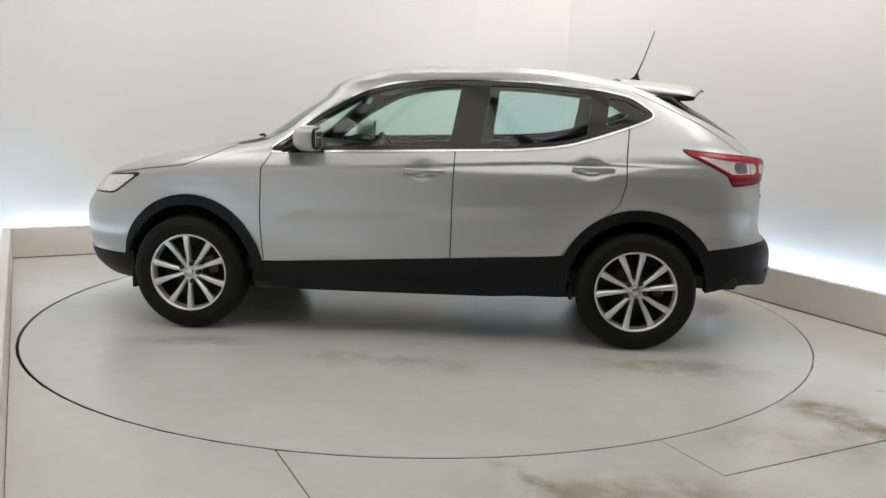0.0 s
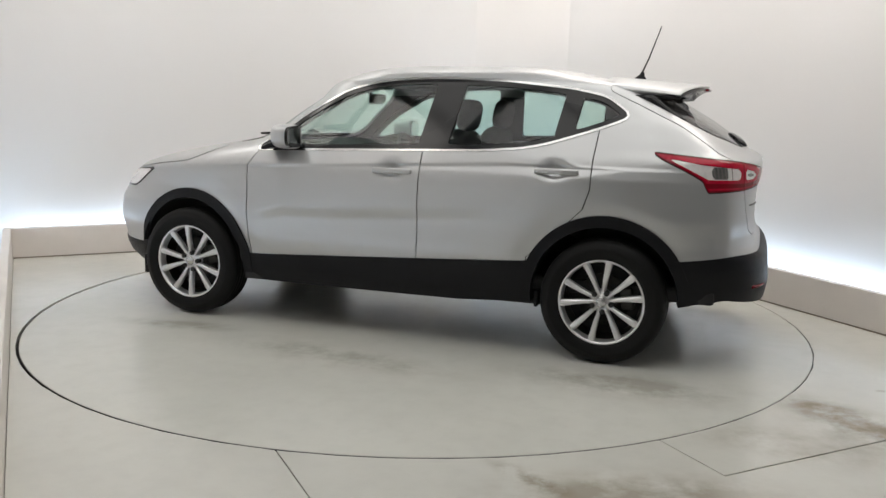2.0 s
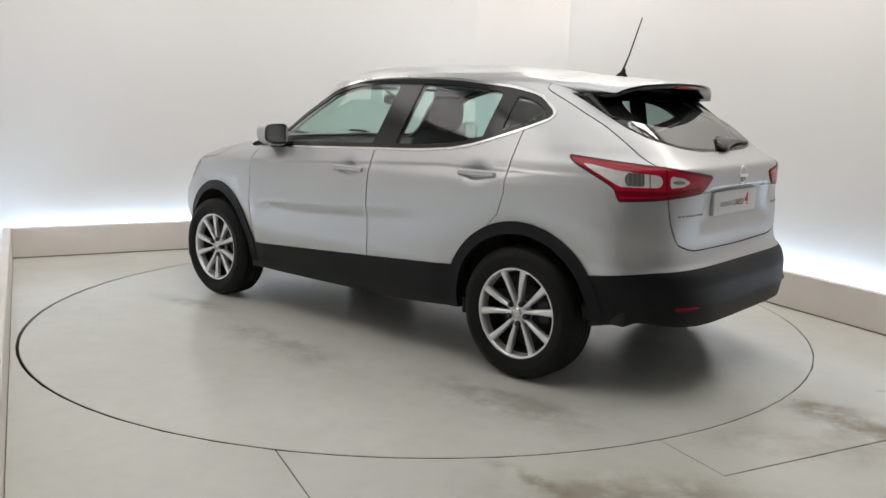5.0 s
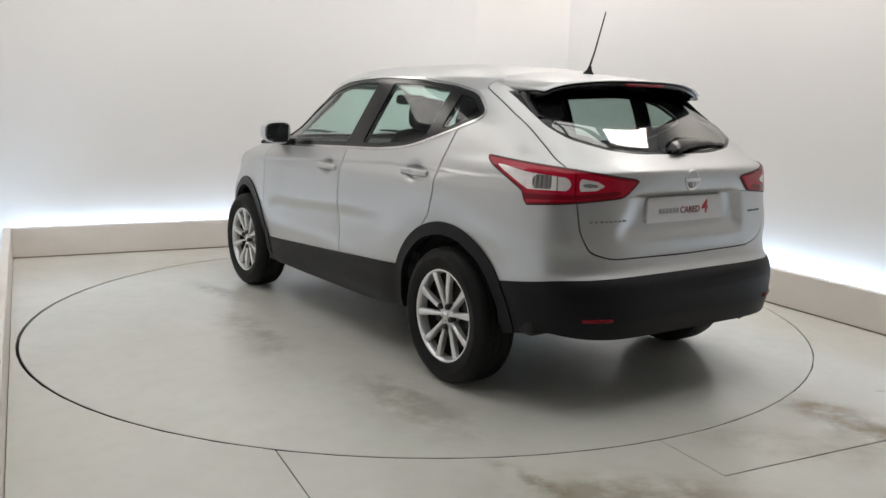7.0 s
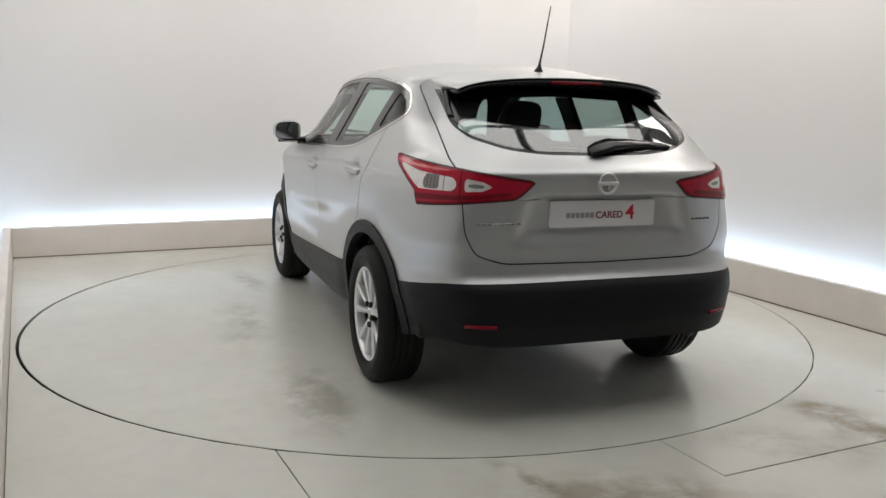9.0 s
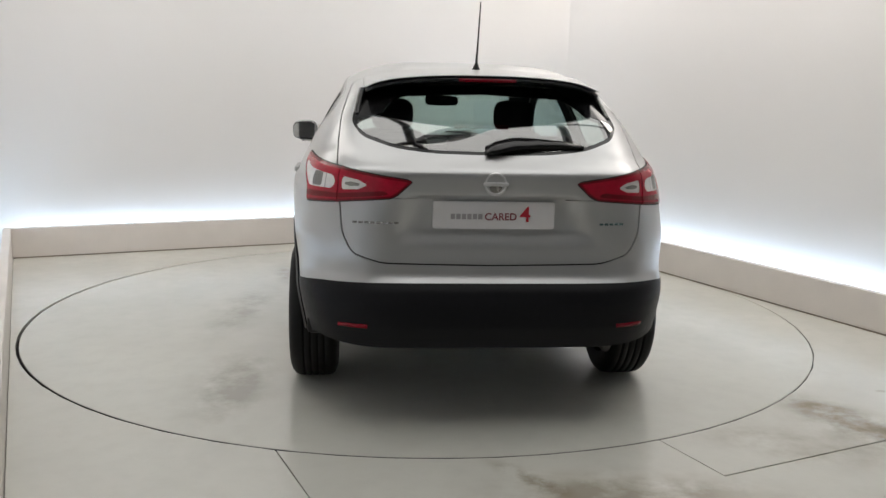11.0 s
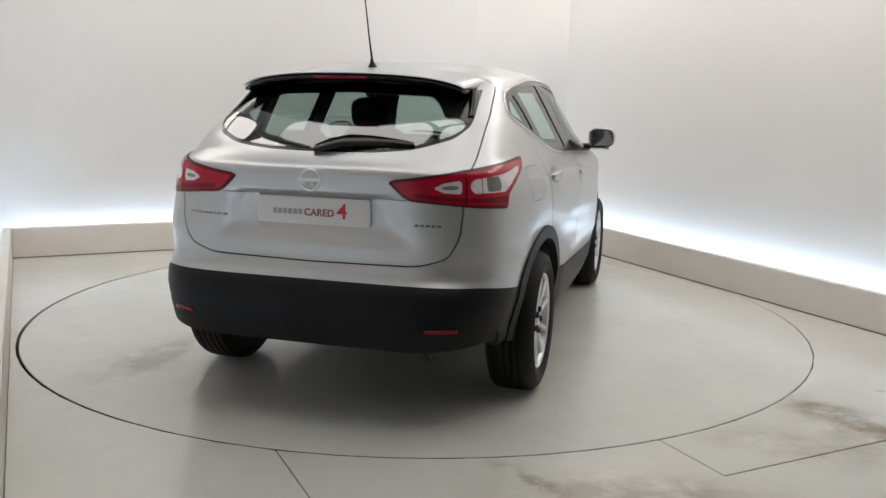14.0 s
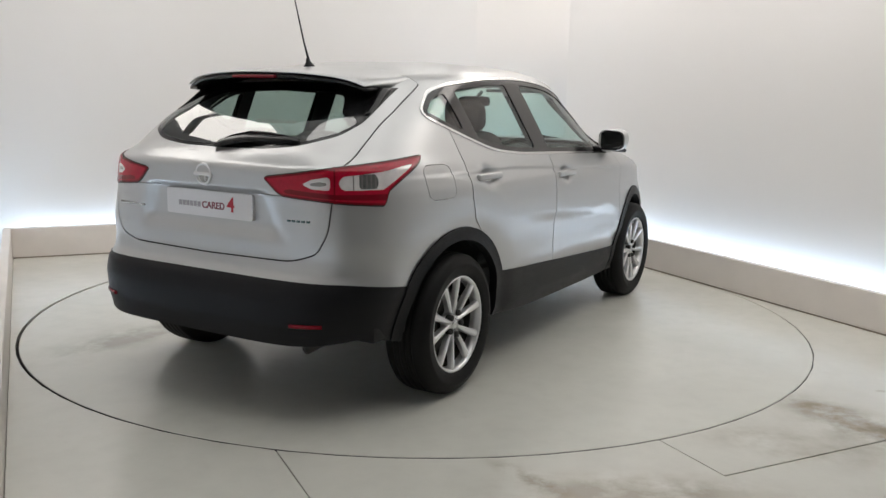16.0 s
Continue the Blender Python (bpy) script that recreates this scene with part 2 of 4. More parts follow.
def sheet(name, polys, mat, parent=None, label="", lift=0.0, thick=0.012):
    """One mesh out of cut polygons: lifted along their normals, with turned-in edges."""
    verts, keys, faces, normals = [], {}, [], []
    vn, use = [], {}
    for poly in polys:
        ids = []
        for p in poly:
            key = (round(p[0], 4), round(p[1], 4), round(p[2], 4))
            if key not in keys:
                keys[key] = len(verts)
                n = Vector(p[3:6]).normalized()
                vn.append(n)
                verts.append(Vector(p[:3]) + n * lift)
            if not ids or ids[-1] != keys[key]:
                ids.append(keys[key])
        if len(ids) > 1 and ids[0] == ids[-1]:
            ids.pop()
        if len(set(ids)) == len(ids) and len(ids) > 2:
            faces.append(ids)
            for i, a in enumerate(ids):
                e = (a, ids[(i + 1) % len(ids)])
                use[e] = use.get(e, 0) + 1
    for f in faces:
        normals += [vn[i] for i in f]
    if thick:
        inner = {}
        for (a, c), k in list(use.items()):
            if (c, a) in use or k > 1:
                continue
            for i in (a, c):
                if i not in inner:
                    inner[i] = len(verts)
                    verts.append(verts[i] - vn[i] * thick)
            faces.append([c, a, inner[a], inner[c]])
            side = (verts[c] - verts[a]).cross(vn[a])
            side = side.normalized() if side.length > 1e-9 else vn[a]
            normals += [side] * 4
    me = bpy.data.meshes.new(name)
    me.from_pydata([tuple(v) for v in verts], [], faces)
    me.polygons.foreach_set("use_smooth", [True] * len(me.polygons))
    me.normals_split_custom_set([tuple(n) for n in normals])
    me.materials.append(mat)
    ob = new(name, me)
    if parent:
        ob.parent = parent
    if label:
        tagged(ob, label)
    return ob


# ---- the studio room ----
# The room's axes: u runs along the ledge behind the car, v points from it to the entrance.
BACK_CORNER = Vector((1.05, 3.617, 0))
LEFT_CORNER = Vector((-3.45, 1.56, 0))
U = (LEFT_CORNER - BACK_CORNER).normalized()
ROOM_TURN = math.atan2(-U.y, -U.x)
LENGTH = (LEFT_CORNER - BACK_CORNER).length
V = Vector((-U.y, U.x, 0))
DEPTH, HIGH, LEDGE_H, LEDGE_T, TROUGH = 9.8, 3.3, 0.255, 0.06, 0.16


def room_box(name, u0, u1, v0, v1, z0, z1, mat, bevel=0.0):
    """A box along the room's axes, u and v in metres from the far corner."""
    bm = box_bm(u0, u1, v0, v1, z0, z1, bevel)
    m = Matrix((( U.x, V.x, 0, BACK_CORNER.x), (U.y, V.y, 0, BACK_CORNER.y), (0, 0, 1, 0), (0, 0, 0, 1)))
    bmesh.ops.transform(bm, matrix=m, verts=bm.verts[:])
    bmesh.ops.recalc_face_normals(bm, faces=bm.faces[:])
    return part(name, bm, mat, smooth=False)


OUT = LEDGE_T + TROUGH
HALL = 1.6
COVE_FOOT = LEDGE_H + 0.02
# entrance and hall walls: unseen, added and darkened to dim what the car reflects
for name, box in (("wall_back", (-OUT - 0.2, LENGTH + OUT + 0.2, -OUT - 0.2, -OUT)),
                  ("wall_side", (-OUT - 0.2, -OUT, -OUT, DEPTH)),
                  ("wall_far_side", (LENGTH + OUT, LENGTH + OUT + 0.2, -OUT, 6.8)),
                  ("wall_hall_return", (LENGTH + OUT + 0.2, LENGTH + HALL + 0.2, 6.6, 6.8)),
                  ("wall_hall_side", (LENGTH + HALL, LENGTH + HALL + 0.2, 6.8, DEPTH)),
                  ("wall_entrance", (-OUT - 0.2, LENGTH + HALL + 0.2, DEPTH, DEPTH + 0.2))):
    tagged(room_box(name, *box[:2], *box[2:], -0.3, HIGH, UNLIT_WALL if name in ("wall_entrance", "wall_hall_side", "wall_hall_return") else WALL), "unseen wall by the entrance, coloured dark as if unlit" if name in ("wall_entrance", "wall_hall_side", "wall_hall_return") else "plain white painted studio wall", "wall", kind="structure")
COVE = 0.75
bm = bmesh.new()
arc = [(-OUT - 0.002 + COVE * (1 - math.sin(a)), -OUT - 0.002 + COVE * (1 - math.cos(a))) for a in [math.pi / 2 * i / 48 for i in range(49)]]
lo, hi = [[bm.verts.new(BACK_CORNER + U * p[0] + V * p[1] + Vector((0, 0, z))) for p in [(-OUT - 0.05, -OUT - 0.05)] + arc] for z in (COVE_FOOT, HIGH)]
bm.faces.new(lo), bm.faces.new(hi[::-1])
for i in range(len(lo)):
    j = (i + 1) % len(lo)
    bm.faces.new((lo[i], hi[i], hi[j], lo[j]))
bmesh.ops.recalc_face_normals(bm, faces=bm.faces[:])
cove = part("wall_cove", bm, WALL, smooth=False)
cove.data.polygons.foreach_set("use_smooth", [3 <= i < 51 for i in range(len(cove.data.polygons))])
tagged(cove, "rounded white painted corner between the studio walls", "wall", kind="structure")
tagged(room_box("ceiling", -OUT - 0.2, LENGTH + HALL + 0.2, -OUT - 0.2, DEPTH + 0.2, HIGH, HIGH + 0.15, CEIL), "pale grey studio ceiling", "ceiling", kind="structure")
tagged(room_box("subfloor", -OUT, LENGTH + HALL, -OUT, DEPTH, -0.3, -0.05, DARK), "dark pit below the floor panels", "floor", kind="structure")
LEDGE_LABEL = "low cream upstand hiding a strip light"
tagged(room_box("ledge_back", 0, LENGTH, -LEDGE_T, 0, -0.05, LEDGE_H, LEDGE, 0.006), LEDGE_LABEL, "ledge", kind="structure")
tagged(room_box("ledge_side", -LEDGE_T, 0, -LEDGE_T, 6.6, -0.05, LEDGE_H, LEDGE, 0.006), LEDGE_LABEL, "ledge", kind="structure")
tagged(room_box("ledge_far_side", LENGTH, LENGTH + LEDGE_T, -LEDGE_T, 6.6, -0.05, LEDGE_H, LEDGE, 0.006), LEDGE_LABEL, "ledge", kind="structure")
SEAL = material("dirty_floor_sealant", (0.22, 0.185, 0.15), 0.7, noise_scale=6, noise_amount=0.35)
for nm, box in (("trim_back", (0.006, LENGTH - 0.006, 0.0005, 0.006)), ("trim_side", (0.0005, 0.006, 0.0065, 6.6))):
    tagged(room_box(nm, *box, -0.01, 0.009, SEAL), "dirty brown sealant bead at the foot of the ledge", "trim", kind="structure")
for a in ((0.0, LENGTH, -OUT + 0.03, -LEDGE_T - 0.06), (-OUT + 0.03, -LEDGE_T - 0.06, 0.0, 6.5), (LENGTH + LEDGE_T + 0.06, LENGTH + OUT - 0.03, 0.0, 6.5)):
    tagged(room_box("strip_light", *a, 0.165, 0.19, STRIP_SIDE if a[1] < 0 else STRIP), "cool white strip light in the trough behind the ledge", "strip light", "strip lights")

# Ceiling light boxes: frame and diffusers
RING, LIGHT_START = 2.448, 3.05


def light_box(u, v, lu, lv, face):
    frame_ob = room_box("ceiling_light", u, u + lu, v, v + lv, HIGH - 0.10, HIGH - 0.004, CEIL)
    tagged(frame_ob, "white ceiling light box with a bright diffuser", "ceiling light", "ceiling lights")
    d = room_box("diffuser", u + 0.03, u + lu - 0.03, v + 0.03, v + lv - 0.03, HIGH - 0.108, HIGH - 0.1005, face)
    d.parent = frame_ob


for i in range(3):
    for j in range(3):
        light_box(0.75 + i * 1.17, LIGHT_START + j * 1.1, 1.12, 1.04, PANEL)
for k in range(3):
    light_box(0.75 + k * 1.25, 0.35, 1.15, 0.65, WASH)
for k in range(4):
    light_box(0.0, 0.35 + k * 1.3, 0.65, 1.15, WASH_SIDE)
    if k < 3:
        light_box(LENGTH - 0.65, 0.35 + k * 1.3, 0.65, 1.15, WASH_FAR)


# Floor panels round the turntable, parted by open joints
def floor_polys(x0, x1, y0, y1, step=0.25):
    out = []
    nx, ny = int((x1 - x0) / step) + 1, int((y1 - y0) / step) + 1
    for i in range(nx):
        for j in range(ny):
            a, c = x0 + (x1 - x0) * i / nx, x0 + (x1 - x0) * (i + 1) / nx
            p, q = y0 + (y1 - y0) * j / ny, y0 + (y1 - y0) * (j + 1) / ny
            out.append([(a, p, 0, 0, 0, 1), (c, p, 0, 0, 0, 1), (c, q, 0, 0, 0, 1), (a, q, 0, 0, 0, 1)])
    return out


def uv(x, y):
    d = Vector((x, y, 0)) - BACK_CORNER
    return d.dot(U), d.dot(V)


polys = []
for poly in floor_polys(0.004, LENGTH - 0.004, 0.003, DEPTH, 0.2):
    polys.append([tuple(BACK_CORNER + U * p[0] + V * p[1]) + (0, 0, 1) for p in poly])
for poly in floor_polys(LENGTH - 0.004, LENGTH + HALL, 6.8, DEPTH, 0.4):
    polys.append([tuple(BACK_CORNER + U * p[0] + V * p[1]) + (0, 0, 1) for p in poly])
# the plate sits a little off the middle of its opening, so the joint is wide on one side and closed on the other
polys = split(polys, lambda p: math.hypot(p[0] + 0.006, p[1] + 0.001) - RING - 0.006)[1]
uL = uv(-0.48, -2.59)[0]
uR, vR = uv(1.18, -2.58)
joint = 0.003
near = lambda p: uv(p[0], p[1])
hall, rest = split(polys, lambda p: 3.0 - near(p)[1])
leftp, off = split(hall, lambda p: uL + joint - near(p)[0])
off = split(off, lambda p: near(p)[0] - uL + joint)[0]
middle, off = split(off, lambda p: uR + joint - near(p)[0])
seam, off = split(off, lambda p: uR - joint - near(p)[0])
bridge = split(seam, lambda p: vR + joint - near(p)[1])[0]
sidep, off = split(off, lambda p: near(p)[1] - vR + 0.006)
off = split(off, lambda p: vR + joint - near(p)[1])[0] + bridge
mainp = rest + leftp
FLOOR_LABEL = "pale grey painted floor panel with brown scuffs"
for nm, pp in (("floor", mainp), ("floor_panel_middle", middle), ("floor_panel_side", sidep), ("floor_panel_front", off)):
    tagged(sheet(nm, pp, FLOOR, None, thick=0.03), FLOOR_LABEL, "floor", kind="structure")

# The turntable: a flush round plate
bm = lathe_bm([(0.0, 0.0), (0.8, 0.0), (1.6, 0.0), (RING - 0.009, 0.0), (RING - 0.006, -0.003), (RING - 0.006, -0.03)], 160, axis="z")
turntable = tagged(part("turntable", bm, PLATE_FLOOR, smooth=False), "flush round grey turntable plate with brown scuffs", "turntable")

part("edge_trim", lathe_bm([(RING - 0.0055, -0.002), (RING - 0.0035, -0.004), (RING - 0.0035, -0.03)], 160, axis="z"), DARK, turntable, "dark rubbed edge of the turntable", smooth=False)

# ---- the car: x forward, y to its left side, origin midway between the axles ----
AXLE, HUB_Z, TYRE_R, FACE_Y = 1.323, 0.343, 0.343, 0.882
car = new("car")
tagged(car, "silver compact crossover car with black lower cladding, parked on the turntable", "car")

LEVELS = np.linspace(0.18, 1.548, 600)


def curve(pairs, soft=0.012):
    """A smoothed table over height."""
    z, v = zip(*pairs)
    a = np.interp(LEVELS, z, v)
    k = int(3 * soft / (LEVELS[1] - LEVELS[0])) + 1
    g = np.exp(-0.5 * (np.arange(-k, k + 1) * (LEVELS[1] - LEVELS[0]) / soft) ** 2)
    return np.convolve(np.pad(a, k, mode="edge"), g / g.sum(), mode="valid")


REAR = curve([(0.18, -2.00), (0.26, -2.09), (0.32, -2.14), (0.45, -2.16), (0.55, -2.15), (0.605, -2.13), (0.66, -2.08), (0.72, -2.064), (0.8, -2.063), (0.95, -2.070), (1.04, -2.080), (1.09, -2.084), (1.112, -2.074), (1.128, -2.035),
              (1.155, -1.985), (1.2, -1.93), (1.3, -1.79), (1.4, -1.62), (1.46, -1.51), (1.5, -1.41), (1.525, -1.30), (1.548, -1.12)], 0.008)
NOSE = curve([(0.18, 1.98), (0.25, 2.10), (0.32, 2.18), (0.40, 2.205), (0.45, 2.195), (0.55, 2.21), (0.7, 2.2), (0.8, 2.14), (0.88, 2.06), (0.93, 1.98), (0.97, 1.85), (1.02, 1.65), (1.07, 1.40), (1.10, 1.2), (1.135, 1.02),
              (1.17, 0.96), (1.2, 0.92), (1.3, 0.78), (1.4, 0.62), (1.46, 0.575), (1.5, 0.52), (1.525, 0.46), (1.548, 0.37)])
HALF = curve([(0.18, 0.78), (0.26, 0.85), (0.35, 0.88), (0.45, 0.892), (0.55, 0.912), (0.7, 0.917), (0.85, 0.916), (0.96, 0.912), (1.0, 0.906), (1.05, 0.882), (1.1, 0.858), (1.15, 0.832), (1.2, 0.806),
              (1.3, 0.753), (1.4, 0.70), (1.46, 0.667), (1.5, 0.645), (1.525, 0.615), (1.548, 0.56)], 0.01)
N_REAR = curve([(0.18, 4.8), (0.55, 5.4), (0.8, 6.0), (0.92, 5.4), (1.0, 5.1), (1.15, 5.2), (1.3, 6.0), (1.548, 5.0)])
N_NOSE = curve([(0.18, 3.2), (0.6, 3.65), (0.72, 3.55), (0.82, 3.4), (0.9, 3.6), (0.98, 4.2), (1.1, 4.4), (1.2, 3.6), (1.548, 3.5)])
MID_X = -0.2


def ring_at(z, count):
    """A quarter ring at height z, nose to tail along the left side: points of (x, y)."""
    i = (z - LEVELS[0]) / (LEVELS[1] - LEVELS[0])
    at = lambda tab: float(np.interp(i, np.arange(len(tab)), tab))
    w, out = at(HALF), []
    for a, n, sign in ((at(NOSE) - MID_X, at(N_NOSE), 1), (MID_X - at(REAR), at(N_REAR), -1)):
        phi = np.linspace(0, math.pi / 2, 500)
        phi = np.arctan2(np.sin(phi) * w, np.cos(phi) * a)
        r = (np.abs(np.cos(phi) / a) ** n + np.abs(np.sin(phi) / w) ** n) ** (-1 / n)
        x, y = r * np.cos(phi), r * np.sin(phi)
        s = np.concatenate([[0], np.cumsum(np.hypot(np.diff(x), np.diff(y)))])
        k = np.linspace(0, s[-1], count + 1)
        xs, ys = MID_X + sign * np.interp(k, s, x), np.interp(k, s, y)
        out.append(list(zip(xs, ys)))
    return out[0] + out[1][::-1][1:]


def bump1(v, c, s):
    return math.exp(-0.5 * ((v - c) / s) ** 2)


def step(v, a, c):
    k = max(0.0, min(1.0, (v - a) / (c - a)))
    return k * k * (3 - 2 * k)


HANDLES = ((-0.095, 0.995), (-1.045, 1.035))


def pressed(x, y, z):
    """Pressings in the panels: door scallop, handle cups, flared arches, number plate recess."""
    side = step(abs(y), 0.72, 0.84)
    if side > 0 and z < 1.2:
        top = 0.765 - 0.06 * (x - 0.35) * (x < 0.35) - 0.25 * max(0.0, x - 0.62)
        d = 0.015 * step(top - z, 0.0, 0.085) * step(z, 0.47, 0.62) * step(x, -0.95, -0.25) * step(-x, -0.85, -0.68)
        zl = min(1.072, 1.033 - 0.05 * x)
        d += 0.009 * step(zl - z, 0.0, 0.022) * math.exp(-max(0.0, zl - z) / 0.11) * step(x, -1.9, -1.2) * step(-x, -1.25, -0.6)
        for hx, hz in HANDLES:
            d += 0.034 * bump1(x, hx + 0.01, 0.042) * bump1(z, hz + 0.002, 0.028)
        for ax in (AXLE, -AXLE):
            r = math.hypot(x - ax, z - HUB_Z)
            d -= 0.016 * bump1(r, 0.44, 0.06)
        d -= 0.012 * bump1(x, -1.5, 0.3) * step(z, 0.45, 0.6) * step(-z, -1.15, -0.95)
        y -= math.copysign(d * side, y)
    if x < -1.85:
        k = step(-abs(y), -0.385 - 0.4 * (0.99 - z), -0.305 - 0.4 * (0.99 - z)) * step(z, 0.775, 0.86) * step(-z, -1.010, -0.982)
        x += 0.028 * k
    return x, y, z


def shell_grid():
    count = 74
    zs = np.unique(np.concatenate([np.linspace(0.2, 0.9, 72), np.linspace(0.9, 1.14, 44), np.linspace(1.14, 1.5, 32), np.linspace(1.5, 1.548, 8)]))
    rows = []
    for z in zs:
        q = ring_at(z, count)
        rows.append([(x, y, z) for x, y in q] + [(x, -y, z) for x, y in q[::-1][1:-1]])
    top = rows[-1]
    cx = sum(p[0] for p in top) / len(top)
    for k in (0.93, 0.85, 0.75, 0.63, 0.5, 0.36, 0.2, 0.06):
        rows.append([(cx + (p[0] - cx) * k, p[1] * k, 1.548 + 0.060 * (1 - k ** 4)) for p in top])
    g = np.array([[pressed(*p) for p in r] for r in rows])
    du = np.roll(g, -1, 1) - np.roll(g, 1, 1)
    dv = np.empty_like(g)
    dv[1:-1], dv[0], dv[-1] = g[2:] - g[:-2], g[1] - g[0], g[-1] - g[-2]
    n = np.cross(dv, du)
    n /= np.linalg.norm(n, axis=2, keepdims=True) + 1e-12
    if n[20, 40, 1] < 0:
        n = -n
    P = np.concatenate([g, n], axis=2)
    polys = []
    R, C = g.shape[:2]
    for i in range(R - 1):
        for j in range(C):
            k = (j + 1) % C
            polys.append([tuple(P[i, j]), tuple(P[i + 1, j]), tuple(P[i + 1, k]), tuple(P[i, k])])
    polys.append([tuple(P[R - 1, j]) for j in range(C)])
    # wind every polygon along its normals
    for q in polys:
        a, c, e = (Vector(q[i][:3]) for i in (0, 1, 2))
        if (c - a).cross(e - a).dot(Vector(q[0][3:6])) < 0:
            q.reverse()
    return polys


def lower_edge(x):
    return lin(x, (-2.2, -2.12, -1.95, -1.7, -0.97, -0.5, 0.8, 1.65, 2.3), (0.365, 0.365, 0.39, 0.34, 0.31, 0.28, 0.27, 0.25, 0.27))


def clad_edge(x):
    return lin(x, (-2.2, -2.0, -1.7, -0.91, 0.86, 1.7, 2.3), (0.635, 0.63, 0.59, 0.54, 0.435, 0.42, 0.42))


shell = shell_grid()
shell = split(shell, lambda p: lower_edge(p[0]) - p[2])[0]

# wheel arches and black cladding
arch = lambda p, r: min(math.hypot(p[0] - AXLE, p[2] - 0.355), math.hypot(p[0] + AXLE, p[2] - 0.355)) - r
low, high = split(shell, lambda p: p[2] - 0.85)
low = split(low, lambda p: arch(p, 0.395) if abs(p[1]) > 0.5 else 1.0)[1]
trim_a, low = split(low, lambda p: arch(p, 0.458) if abs(p[1]) > 0.5 else 1.0)
trim_c, low = split(low, lambda p: p[2] - clad_edge(p[0]))


def where(polys, test):
    yes, no = [], []
    for q in polys:
        c = [sum(p[i] for p in q) / len(q) for i in range(3)]
        (yes if test(*c) else no).append(q)
    return yes, no


for sx, sy in ((1, 1), (1, -1), (-1, 1), (-1, -1)):
    q, trim_a = where(trim_a, lambda x, y, z: x * sx > 0 and y * sy > 0)
    sheet("wheel_arch_trim", q, PLASTIC, car, "black plastic wheel arch trim", 0.010, 0.04)
q, trim_c = where(trim_c, lambda x, y, z: x < -1.323)
sheet("rear_bumper", q, PLASTIC, car, "black textured plastic rear bumper", 0.004, 0.03)
q, trim_c = where(trim_c, lambda x, y, z: x > 1.323)
sheet("front_bumper_lower", q, PLASTIC, car, "black plastic lower front bumper", 0.004, 0.03)
for sy in (1, -1):
    q, trim_c = where(trim_c, lambda x, y, z: y * sy > 0)
    sheet("sill", q, PLASTIC, car, "black plastic sill cladding", 0.006, 0.03)

# side glazing
DLO = rounded([(0.83, 1.085), (0.70, 1.19), (0.56, 1.295), (0.42, 1.375), (0.29, 1.44), (0.10, 1.487), (-0.10, 1.508), (-0.33, 1.515), (-0.70, 1.503), (-1.07, 1.468), (-1.26, 1.43), (-1.40, 1.335),
               (-1.25, 1.275), (-1.08, 1.218), (-0.95, 1.178), (-0.83, 1.155), (-0.60, 1.135), (-0.27, 1.125), (0.3, 1.105)])
dlo = in_polygon(DLO)


def side_f(f):
    return lambda p: max(f(p[0], p[2]), lin(p[2], (1.0, 1.2, 1.5), (0.62, 0.60, 0.475)) - abs(p[1]))


upper, body = split(high, lambda p: 1.06 - p[2])
body = low + body
glazed, upper = split(upper, side_f(lambda x, z: dlo(x, z) - 0.015))
bright, glazed = split(glazed, side_f(lambda x, z: 0.003 - dlo(x, z)))
pil = lambda x, z, c: x - c + 0.15 * (z - 1.3)
panes = []
for lo, hi, nm, lbl in ((-0.255, 2.0, "front_window", "green-tinted front door window"), (-1.02, -0.43, "rear_window_side", "green-tinted rear door window"), (-2.0, -1.12, "quarter_window", "small dark quarter window")):
    pane, glazed = split(glazed, side_f(lambda x, z: max(dlo(x, z) + 0.022, lo - x - 0.15 * (z - 1.3), x - hi + 0.15 * (z - 1.3))))
    panes.append((nm, lbl, pane))

# windscreen and rear window
screen_y = lambda z: lin(z, (1.14, 1.3, 1.5), (0.66, 0.575, 0.465))
screen, upper = split(upper, lambda p: max(abs(p[1]) - screen_y(p[2]), 1.145 - p[2], p[2] - 1.515) if p[0] > 0.2 and p[3] > 0.2 else 1.0)
REAR_OUT = rounded([(0, 1.168), (0.25, 1.172), (0.42, 1.19), (0.56, 1.235), (0.605, 1.29), (0.60, 1.34), (0.565, 1.40), (0.53, 1.46), (0, 1.475), (-0.53, 1.46), (-0.565, 1.40), (-0.60, 1.34), (-0.605, 1.29),
                    (-0.56, 1.235), (-0.42, 1.19), (-0.25, 1.172)])
rear_out = in_polygon(REAR_OUT)
back_f = lambda f: (lambda p: max(f(p[1], p[2]), p[0] + 1.27))
rear_all, upper = split(upper, back_f(rear_out))
rear_in = in_polygon(rounded([(0, 1.18), (0.25, 1.184), (0.415, 1.202), (0.545, 1.245), (0.588, 1.285), (0.565, 1.312), (0.48, 1.33), (0.435, 1.385), (0.38, 1.422), (0, 1.438), (-0.38, 1.422), (-0.435, 1.385), (-0.48, 1.33), (-0.565, 1.312),
                               (-0.588, 1.285), (-0.545, 1.245), (-0.415, 1.202), (-0.25, 1.184)]))
rear_pane, rear_frame = split(rear_all, back_f(rear_in))
body += upper

